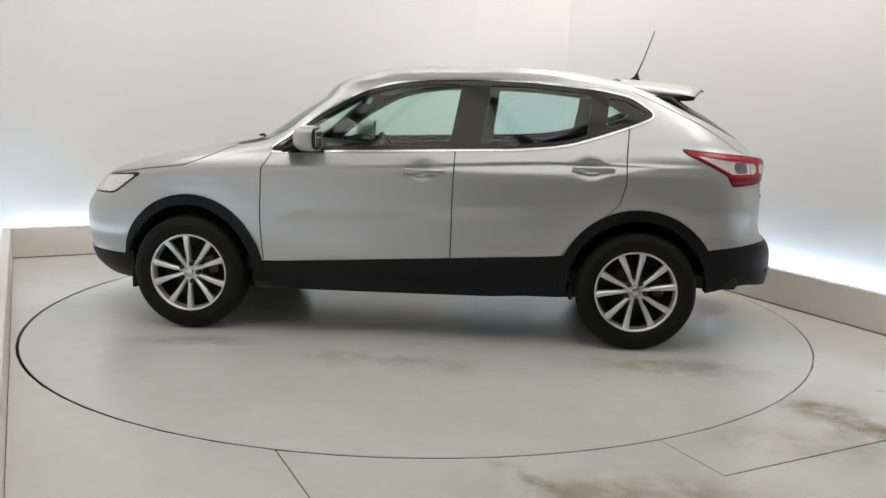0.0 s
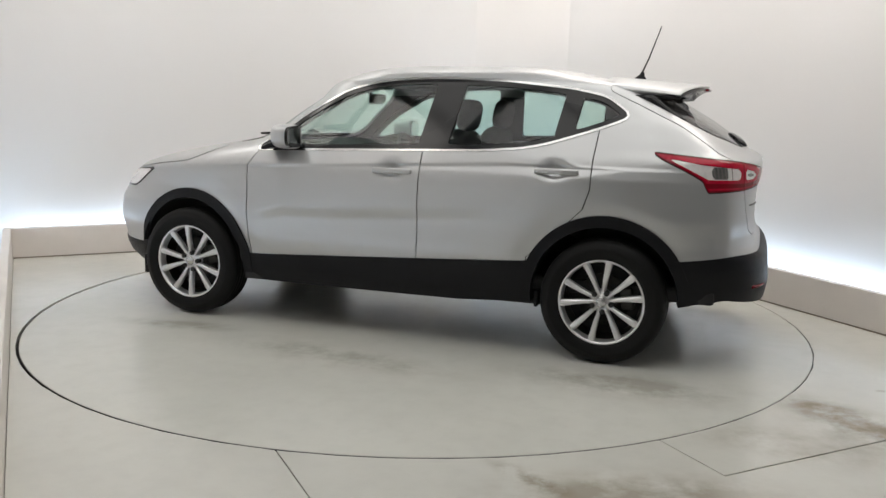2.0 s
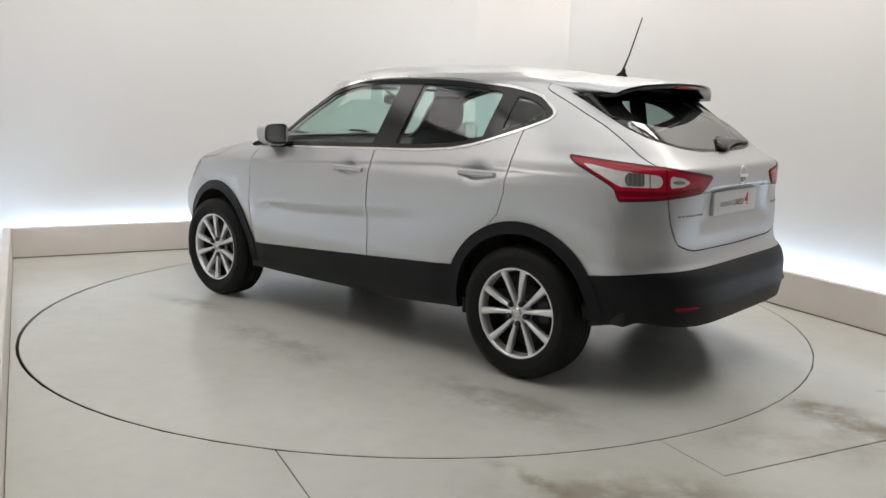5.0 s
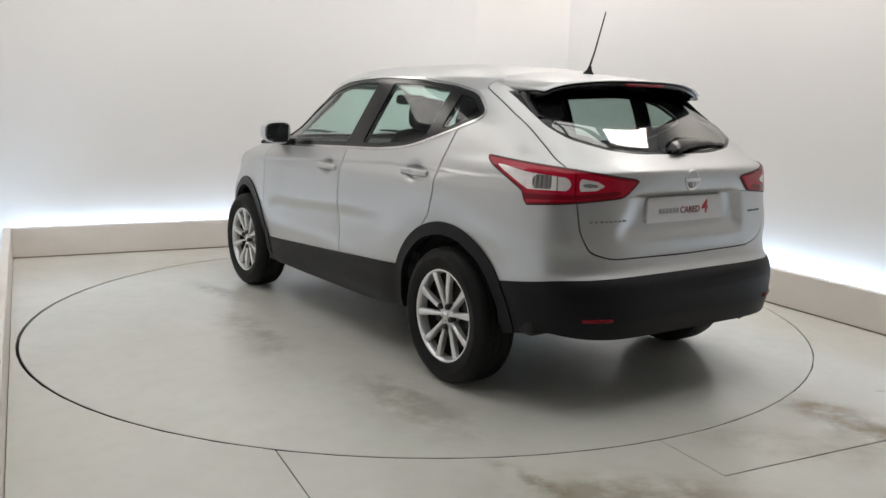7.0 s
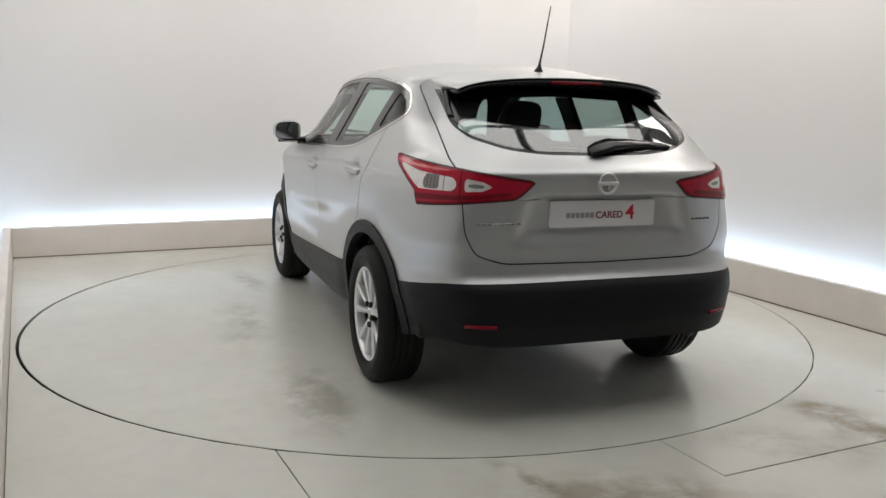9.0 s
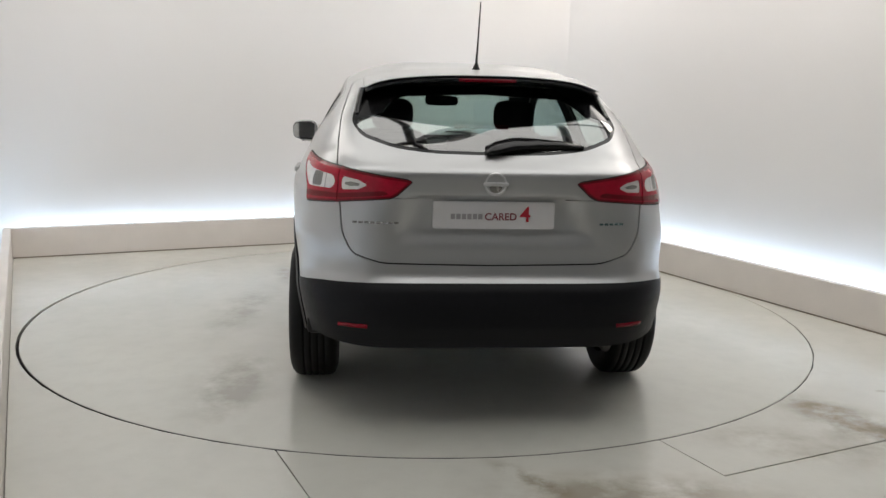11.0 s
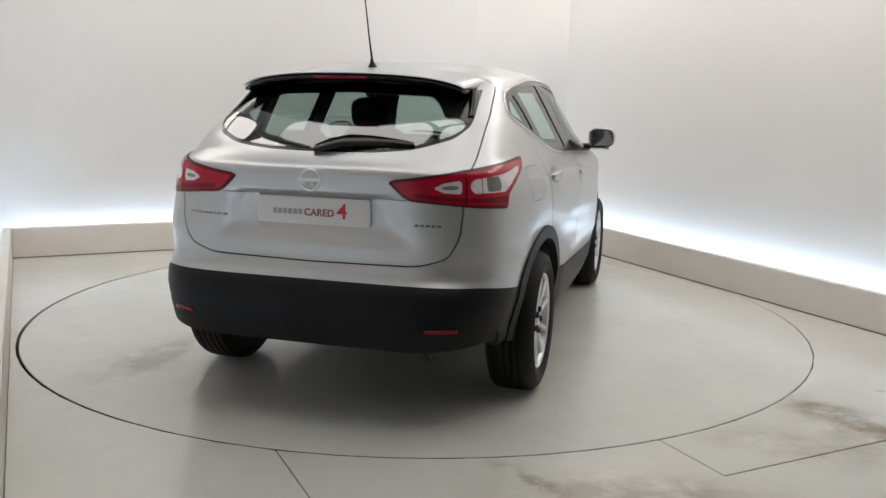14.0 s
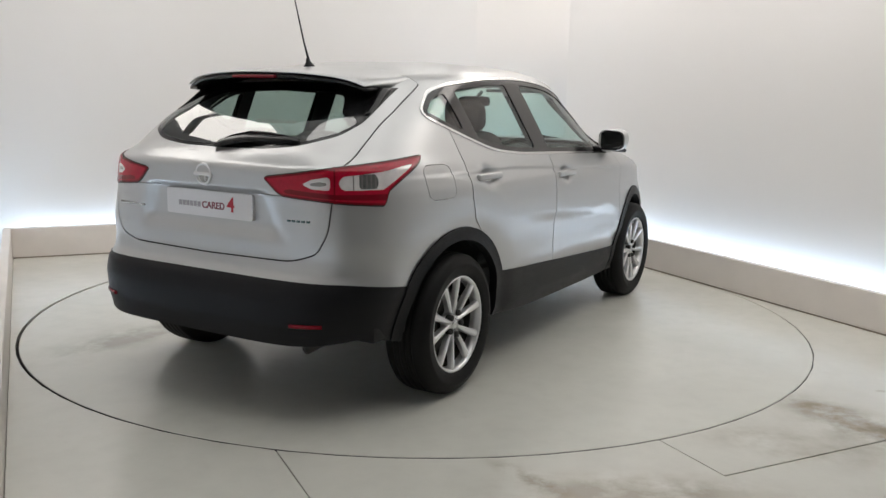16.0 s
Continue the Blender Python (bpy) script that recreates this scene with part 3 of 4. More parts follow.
# tail lamps, wrapped round the corner: s runs from the gate outwards along the wing
LAMP = rounded([(-1.745, 1.068), (-1.50, 1.098), (-1.335, 1.115), (-1.0, 1.138), (-0.735, 1.16), (-0.77, 1.118), (-0.95, 1.035), (-1.00, 1.01), (-1.025, 0.95), (-1.30, 0.962), (-1.64, 0.985)], 3, 0.2)
lamp = in_polygon(LAMP)
lamp_f = lambda f: (lambda p: f(p[0] + abs(p[1]), p[2]) if p[0] < -1.4 and 0.9 < p[2] < 1.2 else 1.0)
lamps, body = split(body, lamp_f(lamp))
lamp_gap, lamps = band(lamps, lambda p: p[0] + abs(p[1]) + 1.335, 0.005)
lamp_edge, lamps = split(lamps, lamp_f(lambda s, z: -lamp(s, z) - 0.0055))
WHITE_OUT = in_polygon(rounded([(-0.83, 1.122), (-1.02, 1.094), (-1.312, 1.075), (-1.312, 1.020), (-1.04, 1.020), (-0.965, 1.052), (-0.84, 1.108)], 2, 0.08))
WHITE_IN = in_polygon(rounded([(-1.36, 1.076), (-1.475, 1.062), (-1.515, 1.043), (-1.475, 1.024), (-1.36, 1.019)], 2, 0.12))
white_o, lamps = split(lamps, lamp_f(WHITE_OUT))
white_i, lamps = split(lamps, lamp_f(WHITE_IN))
bulb, white_o = split(white_o, lamp_f(lambda s, z: max(abs(s + 1.13) - 0.06, abs(z - 1.055) - 0.03)))
ribs = []
for s0 in (-1.172, -1.144, -1.116, -1.088):
    rib, bulb = band(bulb, lambda p: p[0] + abs(p[1]) - s0, 0.005)
    ribs += rib
partition, white_o = band(white_o, lambda p: p[0] + abs(p[1]) + 1.225, 0.004)
core_i, white_i = split(white_i, lamp_f(lambda s, z: WHITE_IN(s, z) + 0.014))
lens_rim, lamps = split(lamps, lamp_f(lambda s, z: -lamp(s, z) - 0.0135))
prism, lamps = split(lamps, lamp_f(lambda s, z: max(z - lin(s, (-1.7, -1.35, -1.0), (1.028, 1.003, 1.002)), lin(s, (-1.7, -1.35, -1.0), (1.008, 0.983, 0.976)) - z, -1.62 - s)))

# head lamps and grille
LAMP_F = in_polygon(rounded([(2.3, 0.765), (2.3, 0.865), (1.95, 0.895), (1.64, 0.928), (1.74, 0.865), (1.86, 0.785)], 3, 0.2))
head, body = split(body, lambda p: max(LAMP_F(p[0], p[2]), 0.40 - abs(p[1])) if p[0] > 1.4 else 1.0)
GRILLE = in_polygon(rounded([(-0.38, 0.86), (0.38, 0.86), (0.33, 0.70), (0.12, 0.60), (-0.12, 0.60), (-0.33, 0.70)], 3, 0.2))
grille, body = split(body, lambda p: GRILLE(p[1], p[2]) if p[0] > 1.4 else 1.0)

# cowl below the windscreen
cowl, body = split(body, lambda p: max(1.108 - p[2], p[2] - 1.1445, abs(p[1]) - 0.66) if p[0] > 0.7 else 1.0)

# panel gaps
GAP = 0.0032
GATE = rounded([(0, 0.705), (0.48, 0.712), (0.60, 0.75), (0.645, 0.84), (0.655, 1.0), (0.665, 1.12), (0.665, 1.2), (0.655, 1.32), (0.615, 1.45), (0.575, 1.53), (0.56, 1.7), (-0.56, 1.7), (-0.575, 1.53), (-0.615, 1.45), (-0.655, 1.32),
                (-0.665, 1.2), (-0.665, 1.12), (-0.655, 1.0), (-0.645, 0.84), (-0.60, 0.75), (-0.48, 0.712)], 4, 0.3)
gate = in_polygon(GATE)
flap = in_polygon(rounded([(-1.575, 0.955), (-1.575, 1.11), (-1.37, 1.11), (-1.37, 0.955)], 4, 0.3))
sides, rest = where(body, lambda x, y, z: abs(y) > 0.45 and z < 1.3 and x > -1.75 and not (z > 1.13 and x < -1.35))


def line_x(points, z):
    pts = sorted((q, p) for p, q in points)
    return lin(z, [p[0] for p in pts], [p[1] for p in pts])


FG = [(0.86, 0.42), (0.868, 0.7), (0.862, 0.98), (0.80, 1.085)]
MG = [(-0.255, 0.45), (-0.26, 0.8), (-0.268, 1.13)]
RG = [(-1.25, 1.28), (-1.235, 1.1), (-1.235, 0.95), (-1.20, 0.84), (-1.10, 0.74), (-0.9, 0.56)]
HG = [(2.02, 0.885), (1.6, 0.955), (1.35, 0.985), (1.2, 1.045), (1.0, 1.14)]
hood_z = lambda x: lin(x, (1.0, 1.2, 1.35, 1.6, 2.02, 2.2), (1.14, 1.045, 0.985, 0.955, 0.885, 0.87))
gaps = []
for pts, top, lo, hi in ((FG, 1.1, 0.6, 1.0), (MG, 1.16, -0.5, 0.0), (RG, 1.3, -1.5, -0.6)):
    zone, sides = where(sides, lambda x, y, z: lo < x < hi and z < top)
    g, zone = band(zone, lambda p: p[0] - line_x(pts, p[2]), GAP)
    gaps += g
    sides += zone
zone, sides = where(sides, lambda x, y, z: x > 1.05)
g, zone = band(zone, lambda p: p[2] - hood_z(p[0]), GAP)
gaps += g
sides += zone
flapped = lambda p: flap(p[0], p[2]) if p[1] < -0.4 else 1.0
g, sides = band(sides, flapped, 0.0013)
gaps += g
flap_q, sides = split(sides, flapped)


def gate_line(p):
    """Distance to the tailgate's edge along the panel."""
    f = back_f(gate)(p)
    if abs(f) > 0.04:
        return f
    gy, gz = (gate(p[1] + 0.002, p[2]) - gate(p[1] - 0.002, p[2])) / 0.004, (gate(p[1], p[2] + 0.002) - gate(p[1], p[2] - 0.002)) / 0.004
    dot = gy * p[4] + gz * p[5]
    return f / max(0.12, math.sqrt(max(0.0, gy * gy + gz * gz - dot * dot)))


g, rest = band(rest, gate_line, 0.0032)
gaps += g
gate_q, rest = split(rest, back_f(gate))
crease, gate_q = where(gate_q, lambda x, y, z: 0.94 < z < 1.04 and abs(y) > 0.30)
g, crease = band(crease, lambda p: p[2] - 0.988, 0.0018)
gaps += g
gate_q += crease


belt = lambda x: lin(x, (-1.4, -1.25, -1.08, -0.95, -0.83, -0.6, -0.27, 0.3, 0.83), (1.335, 1.275, 1.218, 1.178, 1.155, 1.135, 1.125, 1.105, 1.085))
doors, door_q = [], []
for sy, tag in ((1, "left"), (-1, "right")):
    fd, sides = where(sides, lambda x, y, z: y * sy > 0 and z < belt(x) + 0.02 and line_x(MG, z) < x < line_x(FG, z))
    rd, sides = where(sides, lambda x, y, z: y * sy > 0 and z < belt(x) + 0.02 and line_x(RG, z) < x < line_x(MG, z))
    door_q += fd + rd
    doors.append((sheet("front_door", fd, PAINT, car), sheet("rear_door", rd, PAINT, car), sy))
hood, sides = where(sides, lambda x, y, z: x > 1.0 and z > float(np.interp(x, [q[0] for q in HG[::-1]], [q[1] for q in HG[::-1]])))
hood2, rest = where(rest, lambda x, y, z: x > 0.95 and z > float(np.interp(x, [1.0, 1.2, 1.35, 1.6, 2.02, 2.2], [1.14, 1.045, 0.985, 0.955, 0.885, 0.87])) - 0.01)
body_ob = sheet("body", sides + rest, PAINT, car, "silver metallic body shell")
sheet("bonnet", hood + hood2, PAINT, car, "silver bonnet")
tailgate = sheet("tailgate", gate_q, PAINT, car, "silver tailgate with number plate recess")
sheet("fuel_flap", flap_q, PAINT, car)

sheet("windscreen", screen, GLASS, car, "green-tinted windscreen", 0, 0.0).visible_shadow = False
sheet("rear_window", rear_pane, REAR_GLASS, tailgate, "tinted rear window", 0.002, 0.0).visible_shadow = False
sheet("rear_window_frame", rear_frame, GLOSS, tailgate, "gloss black window border")
for fd, rd, sy in doors:
    pick = lambda polys: where(polys, lambda x, y, z: y * sy > 0)[0]
    for nm, lbl, pane in panes:
        host = fd if nm == "front_window" else rd if nm == "rear_window_side" else body_ob
        sheet("window", pick(pane), GLASS, host, lbl, -0.004, 0.0).visible_shadow = False
    sheet("window_frame", pick(glazed), GLOSS, car, "gloss black window frames and pillars", 0.0, 0.01)
    sheet("window_trim", pick(bright), CHROME, car, "thin chrome strip round the side windows", 0.004, 0.008)
for sy in (1, -1):
    pick = lambda polys, gate_side: where(polys, lambda x, y, z: y * sy > 0 and (x + abs(y) < -1.335) == gate_side)[0]
    a = sheet("tail_light", pick(lamps, False), RED, car, "red tail light wrapping round the wing", 0.006, 0.03)
    sheet("clear_lens", pick(white_o, False), CLEAR, a, "clear reversing lens", 0.004, 0.02)
    sheet("bulb_window", pick(bulb, False), REFLECTOR, a, "dark grey indicator reflector", 0.003, 0.02)
    sheet("reflector_rib", pick(ribs, False), LENS_DARK, a, "grey ribs of the reflector", 0.004, 0.02)
    sheet("lens_partition", pick(partition, False), LENS_DARK, a, "grey line across the clear lens", 0.003, 0.02)
    sheet("lens_rim", pick(lens_rim, False), DEEP_RED, a, "dark red rim of the lens", 0.004, 0.02)
    sheet("prism_band", pick(prism, False), DEEP_RED, a, "dark red prism band", 0.005, 0.02)
    c = sheet("tail_light_inner", pick(lamps, True), RED, tailgate, "red tail light section on the tailgate", 0.006, 0.03)
    sheet("clear_lens", pick(white_i, True), CLEAR, c, "clear lens border", 0.004, 0.02)
    sheet("reflector", pick(core_i, True), LENS_DARK, c, "grey reflector behind clear lens", 0.003, 0.02)
    sheet("lens_rim", pick(lens_rim, True), DEEP_RED, c, "dark red rim of the lens", 0.004, 0.02)
    sheet("prism_band", pick(prism, True), DEEP_RED, c, "dark red prism band", 0.005, 0.02)
for sy in (1, -1):
    sheet("lamp_seal", where(lamp_edge, lambda x, y, z: y * sy > 0 and x + abs(y) > -1.335)[0], DARK, car, "black lamp seal", 0.001, 0.01)
    sheet("lamp_seal", where(lamp_edge, lambda x, y, z: y * sy > 0 and x + abs(y) <= -1.335)[0], DARK, tailgate, "black lamp seal", 0.001, 0.01)
    sheet("lamp_joint", where(lamp_gap, lambda x, y, z: y * sy > 0)[0], DEEP_RED, car, "dark red lamp joint", 0.003, 0.01)

for sy in (1, -1):
    lens, rim = split(where(head, lambda x, y, z: y * sy > 0)[0], lambda p: max(LAMP_F(p[0], p[2]) + 0.010, 0.44 - abs(p[1]), 1.70 + 0.75 * (0.9 - p[2]) - p[0]))
    lamp_ob = sheet("headlight", rim, GLOSS, car, "swept-back headlight with black surround", 0.003, 0.03)
    sheet("headlight_lens", lens, CLEAR, lamp_ob, "clear bright headlight lens", 0.005, 0.02)
sheet("cowl", cowl, PLASTIC, car, "black plastic cowl below the windscreen")
sheet("grille", grille, GLOSS, car, "gloss black front grille", -0.01, 0.02)

# dark lining inside the cabin, pale headliner above
inner = [q for q in sides + rest + glazed + gate_q + door_q + gaps + flap_q if sum(p[2] for p in q) / len(q) > 0.45]
roofq, wallq = where(inner, lambda x, y, z: z > 1.44)
sheet("cabin_lining", wallq, LINING, car, "dark cabin lining", -0.03, 0.0)
sheet("headliner", roofq, HEADLINER, car, "grey headliner", -0.03, 0.0)


# ---- wheels ----
def make_wheel(m):
    """An alloy wheel; its outer side faces +y, its hub lies at the origin."""
    wheel = part("wheel", lathe_bm([(0.213, -0.05), (0.216, -0.030), (0.219, -0.010), (0.225, 0.002), (0.232, 0.004), (0.236, 0.0), (0.236, -0.01)], 72), ALLOY, car, "five-twin-spoke silver alloy wheel")
    prof = [(0.228, -0.004), (0.237, 0.006), (0.255, 0.014), (0.285, 0.018), (0.292, 0.0195), (0.296, 0.017), (0.315, 0.011), (0.330, -0.002), (0.339, -0.018)]
    for g in (-0.052, -0.085, -0.118, -0.150):
        prof += [(0.343, g + 0.010), (0.343, g + 0.004), (0.335, g + 0.003), (0.335, g - 0.003), (0.343, g - 0.004)]
    prof += [(0.339, -0.182), (0.325, -0.198), (0.290, -0.212), (0.232, -0.196)]
    part("tyre", lathe_bm(prof, 96), RUBBER, wheel, "black rubber tyre")
    part("barrel", lathe_bm([(0.198, -0.19), (0.203, -0.10), (0.214, -0.048)], 64), METAL, wheel, "dark inner wheel barrel")
    # spokes: 5 pairs of tapered, crowned blades
    for k in range(5):
        for s in (-1, 1):
            bm = bmesh.new()
            rows = []
            for r, half, ang, face, deep in ((0.036, 0.0125, 17.0, -0.020, 0.034), (0.075, 0.0100, 15.0, -0.016, 0.032), (0.12, 0.0125, 15.0, -0.011, 0.030), (0.17, 0.0150, 15.8, -0.006, 0.028), (0.205, 0.0175, 16.3, -0.004, 0.022), (0.222, 0.0185, 16.6, -0.003, 0.02)):
                a = radians(k * 72 + 90 + s * ang)
                c, t = Vector((math.cos(a), 0, math.sin(a))), Vector((-math.sin(a), 0, math.cos(a)))
                rows.append([bm.verts.new(c * r + t * (half * q) + Vector((0, face + dy, 0))) for q, dy in ((-1.15, -deep), (-1, -0.006), (-0.45, 0.0), (0.45, 0.0), (1, -0.006), (1.15, -deep))])
            for p, q in zip(rows, rows[1:]):
                for i in range(6):
                    bm.faces.new((p[i], p[(i + 1) % 6], q[(i + 1) % 6], q[i]))
            bm.faces.new(rows[0][::-1]), bm.faces.new(rows[-1])
            bmesh.ops.recalc_face_normals(bm, faces=bm.faces[:])
            part("spoke", bm, ALLOY, wheel, smooth=False)
    part("hub", lathe_bm([(0.0, -0.014), (0.026, -0.015), (0.030, -0.019), (0.044, -0.022), (0.062, -0.030), (0.066, -0.06)], 40), ALLOY, wheel, "silver wheel hub")
    part("centre_cap", lathe_bm([(0.0, -0.009), (0.020, -0.010), (0.026, -0.013), (0.027, -0.02)], 32), CHROME, wheel, "polished centre cap")
    for k in range(5):
        bm = lathe_bm([(0.0, -0.016), (0.013, -0.016), (0.0145, -0.018), (0.0145, -0.05)], 12)
        bmesh.ops.translate(bm, vec=(0.055 * math.cos(radians(k * 72 + 54)), 0.012, 0.055 * math.sin(radians(k * 72 + 54))), verts=bm.verts[:])
        part("wheel_nut", bm, DARK, wheel, "dark wheel nut")
    part("brake_disc", lathe_bm([(0.06, -0.075), (0.085, -0.075), (0.088, -0.088), (0.142, -0.088), (0.142, -0.11), (0.06, -0.11)], 48), METAL, wheel, "dull steel brake disc")
    cal = box_bm(-0.165, -0.095, -0.12, -0.06, -0.06, 0.06, 0.012)
    part("brake_caliper", cal, METAL, wheel, "dull brake caliper")
    part("backing_plate", lathe_bm([(0.0, -0.125), (0.19, -0.125), (0.198, -0.13)], 40), DARK, wheel, "dark backing plate")
    wheel.matrix_basis = m
    return wheel


first = make_wheel(pose(AXLE, FACE_Y - 0.014, HUB_Z, 0, 20, 0))
for x, sy, spin in ((-AXLE, 1, 8), (AXLE, -1, 31), (-AXLE, -1, 13)):
    copy_thing(first, pose(x, sy * (FACE_Y - (0.014 if x > 0 else 0)), HUB_Z, 0, 0, 0 if sy > 0 else 180) @ pose(0, 0, 0, 0, spin, 0))

# wheel arch liners and underbody
for x in (AXLE, -AXLE):
    for sy in (1, -1):
        bm = lathe_bm([(0.0, 0.55), (0.41, 0.55), (0.412, 0.80)], 40, radians(12), radians(168))
        bmesh.ops.transform(bm, matrix=pose(x, 0, 0.355, 0, 0, 0 if sy > 0 else 180), verts=bm.verts[:])
        part("arch_liner", bm, DARK, car, "black wheel arch liner")
part("underbody", prism_bm([(-1.98, 0.44), (-1.82, 0.36), (-1.55, 0.27), (-0.9, 0.22), (0.9, 0.205), (1.72, 0.23), (2.0, 0.34), (2.0, 0.45), (-1.98, 0.50)], "y", -0.56, 0.56, 0.01), DARK, car, "dark underbody", smooth=False)
for sy in (1, -1):
    part("underbody_rail", prism_bm([(-0.92, 0.30), (0.92, 0.265), (0.92, 0.40), (-0.92, 0.40)], "y", sy * 0.55, sy * 0.84), DARK, car, "dark sill underside", smooth=False)
part("exhaust_pipe", tube_bm([(-1.5, -0.45, 0.32), (-1.9, -0.52, 0.335), (-2.02, -0.53, 0.33)], [0.024, 0.024, 0.024], 14), METAL, car, "dull steel exhaust pipe")
part("silencer", box_bm(-1.95, -1.72, -0.45, 0.25, 0.39, 0.46, 0.03), METAL, car, "dull steel silencer box")
part("rear_axle", tube_bm([(-1.40, -0.68, 0.31), (-1.46, 0, 0.30), (-1.40, 0.68, 0.31)], [0.035, 0.04, 0.035], 12), DARK, car, "dark rear axle beam")
for sy in (1, -1):
    for x0, x1, z0 in ((1.66, 1.685, 0.235), (-0.965, -0.945, 0.275)):
        part("mud_flap", box_bm(x0, x1, sy * 0.80 - 0.05, sy * 0.80 + 0.05, z0, 0.36, 0.005), PLASTIC, car, "small black air deflector flap")

# ---- door mirrors and handles ----
for fd, rd, sy in doors:
    bm = bmesh.new()
    bmesh.ops.create_uvsphere(bm, u_segments=32, v_segments=20, radius=1.0)
    for v in bm.verts:
        x, y, z = (math.copysign(abs(c) ** 0.68, c) for c in v.co)
        if x < -0.62:
            x = -0.62
        v.co = (0.565 + 0.088 * x * (1 - 0.25 * y), sy * (0.945 + 0.088 * y), 1.168 + 0.072 * z * (1 - 0.12 * y) + 0.006 * y)
    bmesh.ops.recalc_face_normals(bm, faces=bm.faces[:])
    mir = part("door_mirror", bm, PAINT, fd, "silver door mirror with black base")
    bm = prism_bm(rounded([(-0.078, -0.052), (0.082, -0.046), (0.078, 0.05), (-0.078, 0.058)], 5, 0.4), "x", 0.500, 0.507)
    bmesh.ops.transform(bm, matrix=Matrix.Translation((0, sy * 0.945, 1.168)) @ Matrix.Diagonal((1, sy, 1, 1)), verts=bm.verts[:])
    bmesh.ops.recalc_face_normals(bm, faces=bm.faces[:])
    part("mirror_glass", bm, MIRROR, mir, "dark mirror glass", smooth=False)
    bm = prism_bm(rounded([(-0.083, -0.062), (0.084, -0.054), (0.080, 0.058), (-0.083, 0.066)], 5, 0.4), "x", 0.503, 0.524)
    bmesh.ops.transform(bm, matrix=Matrix.Translation((0, sy * 0.945, 1.168)) @ Matrix.Diagonal((1, sy, 1, 1)), verts=bm.verts[:])
    bmesh.ops.recalc_face_normals(bm, faces=bm.faces[:])
    part("mirror_surround", bm, GLOSS, mir, "black mirror surround", smooth=False)
    part("mirror_base", prism_bm(rounded([(0.50, 1.105), (0.63, 1.105), (0.70, 1.085), (0.72, 1.10), (0.64, 1.13), (0.50, 1.125)], 3), "y", sy * 0.80, sy * 0.98, 0.004), PLASTIC, mir, "black mirror base", smooth=False)
    for host, (hx, hz) in ((fd, HANDLES[0]), (rd, HANDLES[1])):
        bm = box_bm(hx - 0.125, hx + 0.115, -0.012, 0.012, hz - 0.016, hz + 0.016, 0.010, 3)
        for v in bm.verts:
            v.co.y += (0.897 if hx < -0.5 else 0.912) - 0.6 * (v.co.x - hx) ** 2
            v.co.y *= sy
        bmesh.ops.recalc_face_normals(bm, faces=bm.faces[:])
        part("door_handle", bm, PAINT, host, "silver pull handle")

# ---- roof spoiler, aerial, wiper ----
def spoiler_bm(z_off, shrink, thick, skirt=0.0):
    bm = bmesh.new()
    nu, nv, layers = 28, 8, []
    for low in (0, 1):
        rows = []
        for j in range(nv + 1):
            v = j / nv
            row = []
            for i in range(nu + 1):
                u = -1 + 2 * i / nu
                x = -1.22 - (0.535 - 0.12 * u * u - shrink) * v
                y = u * (0.555 - 0.008 * v - shrink)
                z = 1.560 - (0.056 - 0.018 * v) * abs(u) ** 2.5 - v * 0.036 - 0.012 * v * v - 0.022 * v * abs(u) ** 9
                row.append(bm.verts.new((x, y, z + z_off - (thick * (0.25 + 0.75 * math.sin(math.pi * min(1, v * 0.9 + 0.08))) + skirt * abs(u) ** 16 * max(0.0, 1 - 1.15 * v) if low else 0))))
            rows.append(row)
        layers.append(rows)
    a, c = layers
    for j in range(nv):
        for i in range(nu):
            bm.faces.new((a[j][i], a[j][i + 1], a[j + 1][i + 1], a[j + 1][i]))
            bm.faces.new((c[j][i], c[j + 1][i], c[j + 1][i + 1], c[j][i + 1]))
    for j in range(nv):
        bm.faces.new((a[j][0], a[j + 1][0], c[j + 1][0], c[j][0]))
        bm.faces.new((a[j][nu], c[j][nu], c[j + 1][nu], a[j + 1][nu]))
    for i in range(nu):
        bm.faces.new((a[nv][i], a[nv][i + 1], c[nv][i + 1], c[nv][i]))
        bm.faces.new((a[0][i], c[0][i], c[0][i + 1], a[0][i + 1]))
    bmesh.ops.recalc_face_normals(bm, faces=bm.faces[:])
    return bm


spoiler = part("roof_spoiler", spoiler_bm(0.0, 0.0, 0.012, 0.05), PAINT, tailgate, "silver roof spoiler over the rear window")
part("spoiler_underside", spoiler_bm(-0.0125, 0.004, 0.044), GLOSS, spoiler, "black spoiler underside")
part("brake_light", box_bm(-1.760, -1.73, -0.13, 0.13, 1.482, 1.496, 0.004), DEEP_RED, spoiler, "red high-level brake light")
aerial = part("aerial", lathe_bm([(0.0, 0.05), (0.008, 0.048), (0.012, 0.03), (0.030, 0.004), (0.034, -0.012)], 20, axis="z"), PLASTIC, body_ob, "black roof aerial base")
aerial.matrix_basis = pose(-1.35, 0, 1.545, 0, -12, 0) @ Matrix.Diagonal((1.3, 0.7, 1, 1))
part("aerial_rod", tube_bm([(-1.352, 0, 1.58), (-1.39, 0, 1.67), (-1.455, 0, 1.862)], [0.006, 0.0042, 0.003], 8), PLASTIC, body_ob, "thin black aerial rod")


def on_back(y, z, out=0.0):
    """A point on the rear surface."""
    i = (z - LEVELS[0]) / (LEVELS[1] - LEVELS[0])
    at = lambda tab: float(np.interp(i, np.arange(len(tab)), tab))
    n = at(N_REAR)
    x = MID_X - (MID_X - at(REAR)) * (1 - min(1, abs(y) / at(HALF)) ** n) ** (1 / n)
    return Vector((x - out, y, z))


